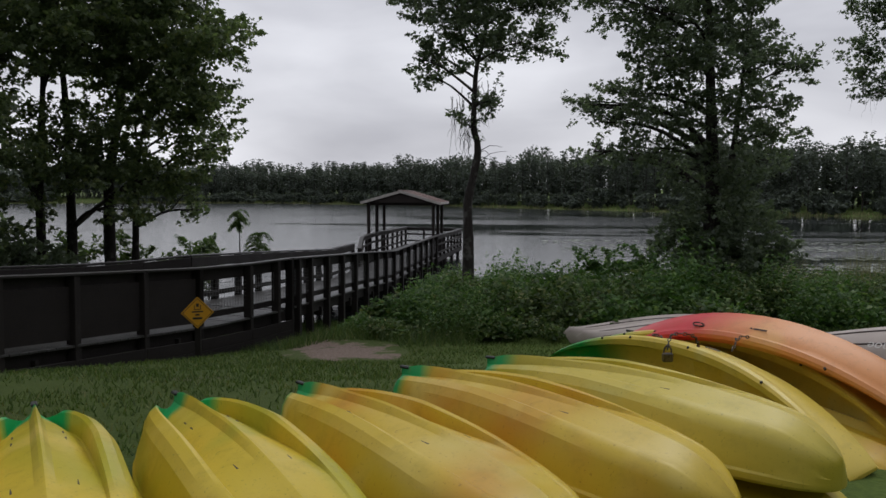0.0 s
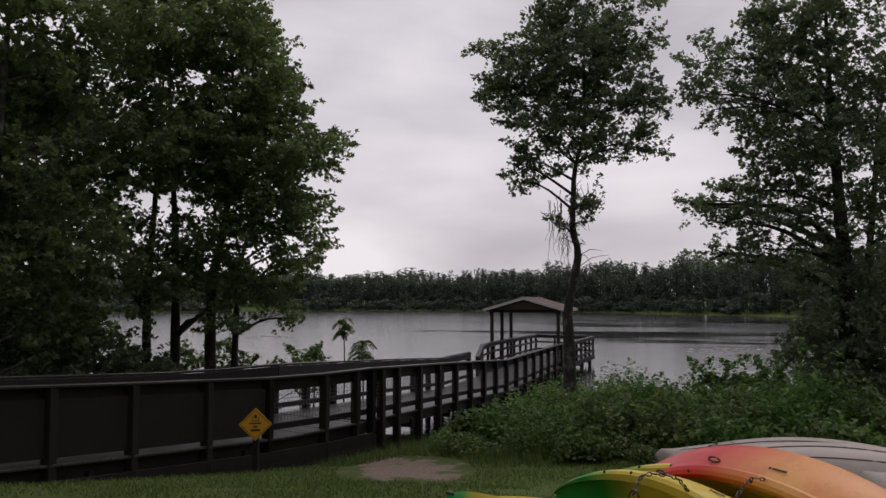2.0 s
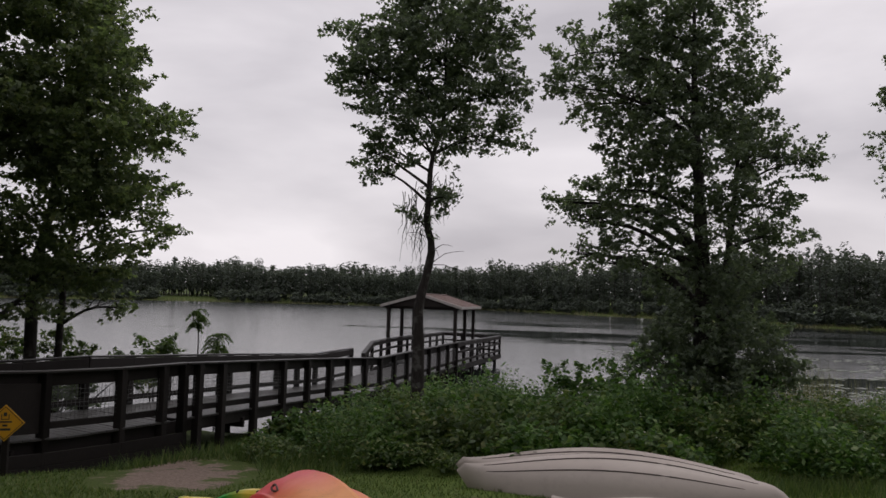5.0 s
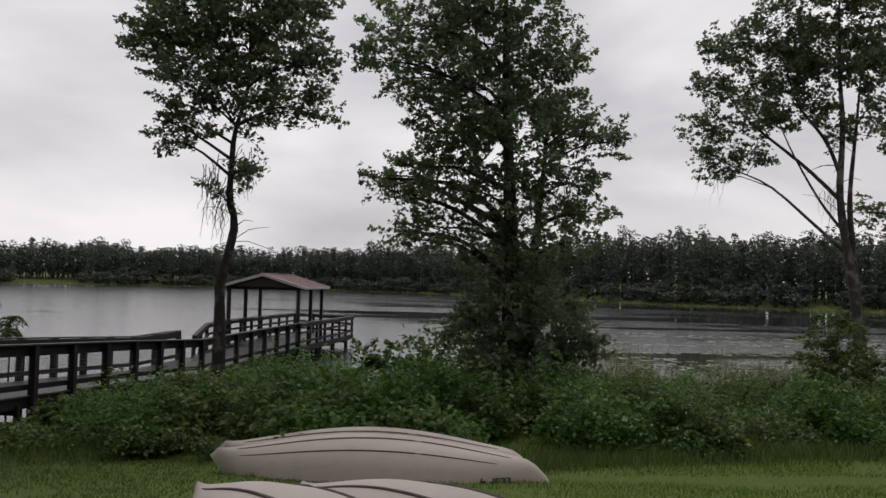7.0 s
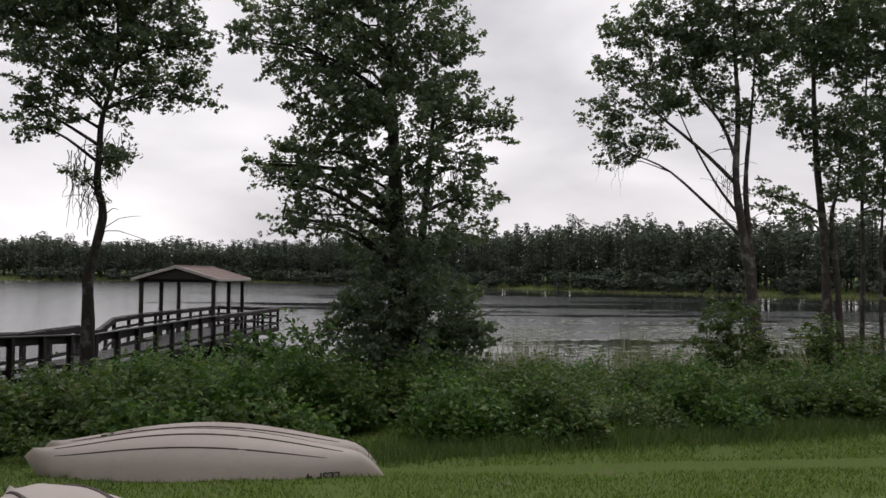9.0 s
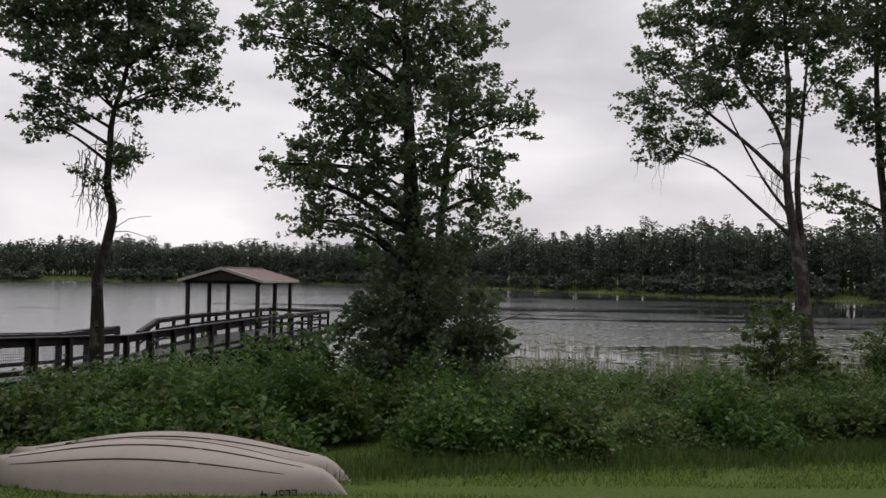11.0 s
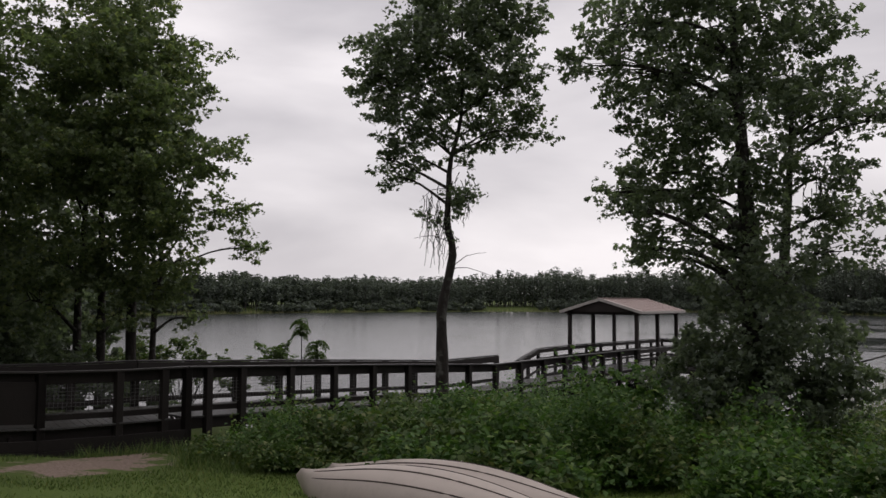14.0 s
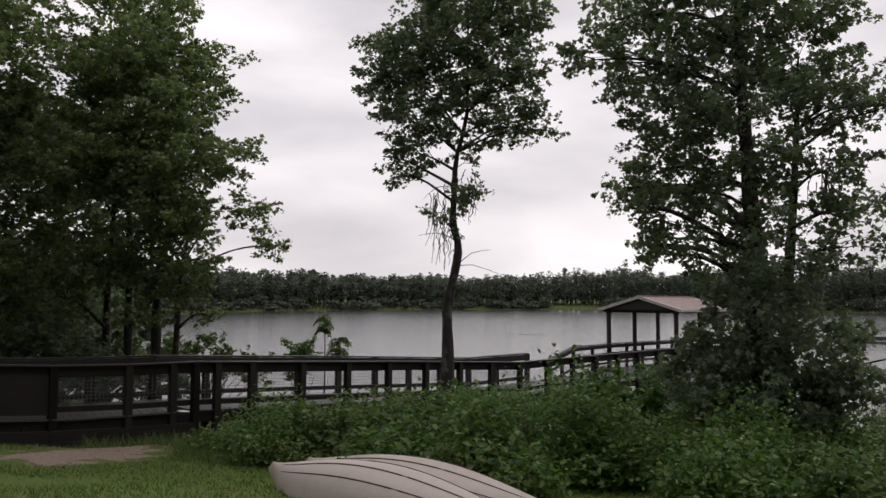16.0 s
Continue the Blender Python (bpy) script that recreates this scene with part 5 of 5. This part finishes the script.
def blades(rng, X, Y, height, width, lean=0.35):
    n = len(X)
    Z = ground_z(X, Y) + np.array([lump_z(a, b) if math.hypot(a, b) < 60 else 0.0 for a, b in zip(X, Y)])
    h = height * rng.uniform(0.5, 1.3, n)
    a = rng.uniform(0, 2 * math.pi, n)
    dx, dy = np.cos(a) * width, np.sin(a) * width
    b = rng.uniform(0, 2 * math.pi, n)
    lx_, ly_ = np.cos(b) * h * lean * rng.uniform(0, 1.3, n), np.sin(b) * h * lean * rng.uniform(0, 1.3, n)
    v0 = np.stack([X - dx, Y - dy, Z - 0.01], 1)
    v1 = np.stack([X + dx, Y + dy, Z - 0.01], 1)
    v2 = np.stack([X + lx_, Y + ly_, Z + h], 1)
    return np.stack([v0, v1, v2], 1).reshape(-1, 3)


def thin(rng, X, Y, scale, cut):
    keep = np.array([noise.noise(Vector((a * scale, b * scale, 40.0))) for a, b in zip(X, Y)]) + rng.normal(0, 0.18, len(X)) > cut
    return X[keep], Y[keep]


X = np.concatenate([rng.uniform(3, 16, 80000), rng.uniform(-9, 3, 75000)])
Y = np.concatenate([rng.uniform(-5.5, 4.5, 80000), rng.uniform(-8.5, 3.5, 75000)])
bare = (((X + 3.75) / 1.0) ** 2 + ((Y + 0.5) / 1.7) ** 2 < 1.0)
X, Y = X[~bare], Y[~bare]
X, Y = thin(rng, X, Y, 0.9, -0.34)
for nm, sel, mt, lab in (("grass", X > 1.5, M_GRASS, "short bright lawn grass on the slope"), ("turf", X <= 1.5, M_TURF, "darker green turf beside the boardwalk")):
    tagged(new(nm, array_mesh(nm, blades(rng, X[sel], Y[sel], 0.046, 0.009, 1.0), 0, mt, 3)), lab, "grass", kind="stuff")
# long grass along the thicket's front and the boardwalk's foot
X = np.concatenate([rng.uniform(4.0, 24, 16000), rng.uniform(-5.6, -1.6, 9000), rng.uniform(-9, -4.8, 5000)])
Y = np.concatenate([np.interp(X[:16000], [4, 9, 13, 24], [0.9, 1.9, 3.0, 5.0]) + rng.normal(0, 0.35, 16000), rng.uniform(0.3, 7.5, 9000), np.interp(X[25000:], [-9, -7.46, -5.2], [-5.1, -1.9, 2.6]) + rng.normal(-0.15, 0.3, 5000)])
ok = ~(((X + 3.75) / 0.9) ** 2 + ((Y + 0.2) / 1.5) ** 2 < 1.0)
tagged(new("long_grass", array_mesh("long_grass", blades(rng, X[ok], Y[ok], 0.22, 0.008, 0.7), 0, M_WEED, 3)), "long rough grass beside the thicket and boardwalk", "grass", kind="stuff")
X = rng.uniform(6, 26, 7000)
Y = 12.6 + 0.12 * X + rng.normal(0, 0.9, 7000)
X, Y = thin(rng, X, Y, 0.5, -0.05)
V = blades(rng, X, Y, 1.75, 0.009, 0.22)
tagged(new("reeds", array_mesh("reeds", V, 0, M_REED, 3)), "pale dry reeds standing in the shallows", "reeds", kind="stuff")

# lily pads on the shallows
V = []
for i in range(3000):
    x, y = rng.uniform(6, 48), rng.uniform(17, 52)
    if noise.noise(Vector((x * 0.13, y * 0.34, 9.0))) < -0.02:
        continue
    r = rng.uniform(0.13, 0.32)
    a0 = rng.uniform(0, 6.28)
    c = np.array([x, y, WATER_Z + 0.006])
    ring = [c + np.array([math.cos(a0 + t_) * r, math.sin(a0 + t_) * r, rng.uniform(0, 0.02)]) for t_ in np.linspace(0.25, 6.0, 9)]
    for p, q in zip(ring, ring[1:]):
        V += [c, p, q]
tagged(new("lily_pads", array_mesh("lily_pads", np.array(V), 0, M_LILY, 3)), "floating lily pads in the shallows", "lily pads", kind="stuff")

# ------------------------------------------------------------------ woods round the far shore
rng = np.random.default_rng(202)
L_V, T_V = [], []


def tuft_verts(rng, P, size):
    """Ragged three-cornered tufts of distant foliage."""
    d, s, up, L = leaf_frames(rng, P, size, 1.0, None, 0.0)
    W = L * rng.uniform(0.4, 0.7, len(P))[:, None]
    return np.stack([P - d * L * 0.5 + s * W, P - d * L * 0.5 - s * W, P + d * L * 0.6], axis=1).reshape(-1, 3)


def far_tree(x, y, z, h, w, pine, tufts=150, size=1.1):
    """A trunk and tufts of a distant tree."""
    for k in range(3):
        a = 2.1 * k + 0.4
        r = 0.12 + 0.008 * h
        p = np.array([math.cos(a) * r, math.sin(a) * r, 0])
        q = np.array([math.cos(a + 2.1) * r, math.sin(a + 2.1) * r, 0])
        b, t_ = np.array([x, y, z - 0.5]), np.array([x, y, z + h * 0.9])
        T_V.extend([b + p, b + q, t_ + q * 0.3, t_ + p * 0.3])
    n = tufts
    f = rng.uniform(0, 1, n)
    lo = rng.uniform(0.10, 0.26) if pine else 0.03
    zz = z + h * (lo + (1.0 - lo) * f)
    env = w * np.sqrt(np.clip(1 - np.abs(2 * f - 1.12) ** 3.2, 0.05, 1)) * (0.74 + 0.26 * np.sin(f * 11 + rng.uniform(0, 6)))
    a = rng.uniform(0, 2 * math.pi, n)
    rr = env * np.sqrt(rng.uniform(0.05, 1.0, n))
    P = np.stack([x + np.cos(a) * rr, y + np.sin(a) * rr, zz], 1)
    L_V.append(tuft_verts(rng, P, size))
    c = rng.integers(0, n, n // 4)
    Q = np.stack([x + (P[c, 0] - x) * 0.55, y + (P[c, 1] - y) * 0.55, z + (P[c, 2] - z) * 0.92], 1)
    L_V.append(tuft_verts(rng, Q, size * 1.35))


for row in range(8):
    az = -88.0
    while az < 86:
        r = float(shore_radius(az)) + 3 + row * 6 + rng.uniform(-2, 3)
        clearing = (-26.5 < az < -22.5) and row < 3
        x, y = r * math.sin(radians(az)), r * math.cos(radians(az))
        if not clearing and (row > 0 or rng.uniform() < 0.75):
            low = row == 0 or (row == 1 and rng.uniform() < 0.5)
            stand = 0.84 + 0.30 * noise.noise(Vector((az * 0.35, row * 0.6, 5.0))) + 0.16 * noise.noise(Vector((az * 1.7, row * 0.9, 8.0)))
            h = rng.uniform(2, 4.5) if low else rng.uniform(12.6, 14.6) * stand * (1.04 if rng.uniform() < 0.9 else 1.12)
            h *= float(np.interp(az, [-60, -46, -30, -24, -8, 2, 12, 30], [0.68, 0.70, 0.76, 0.97, 1.04, 1.12, 1.18, 1.17]))
            far_tree(x, y, gz(x, y), h, rng.uniform(1.9, 3.1), (not low) and rng.uniform() < 0.75, *((350, 0.56) if row < 4 else (150, 0.8)))
        az += math.degrees((rng.uniform(1.6, 3.4) if row > 0 else rng.uniform(1.3, 2.4)) / r)
tagged(new("far_woods", array_mesh("far_woods", np.concatenate(L_V), 0, M_PINE, 3)), "dark pine woods lining the far shore, haze put into their colour", "woods", kind="stuff")
tagged(new("far_trunks", array_mesh("far_trunks", np.array(T_V), 0, M_BARK)), "thin trunks among the far pine woods", "woods", kind="stuff")
V = blades(rng, *(lambda r_, a_: (r_ * np.sin(a_), r_ * np.cos(a_)))(shore_radius(np.degrees(A_ := rng.uniform(-1.5, 1.45, 9000))) + rng.uniform(-2, 4, 9000), A_), 0.7, 0.10, 0.4)
tagged(new("shore_grass", array_mesh("shore_grass", V, 0, M_REED, 3)), "pale marsh grass along the far shore", "grass", kind="stuff")

# unseen woods behind the walker, added to block low sky and darken camera-facing sides
L_V, T_V = [], []
for i in range(150):
    a = rng.uniform(1.65, 4.6)
    r = rng.uniform(20, 42)
    x, y = r * math.sin(a) + 2, r * math.cos(a) - 9
    far_tree(x, y, gz(x, y), rng.uniform(11, 18), rng.uniform(2.6, 4.2), False, 110, 1.6)
tagged(new("rear_shade_woods", array_mesh("rear_shade_woods", np.concatenate(L_V), 0, M_PINE, 3)), "unseen woods behind the grassy bank, added to block low sky", "woods", kind="stuff")
tagged(new("rear_trunks", array_mesh("rear_trunks", np.array(T_V), 0, M_BARKP)), "trunks of the unseen sky-blocking woods behind the bank", "woods", kind="stuff")
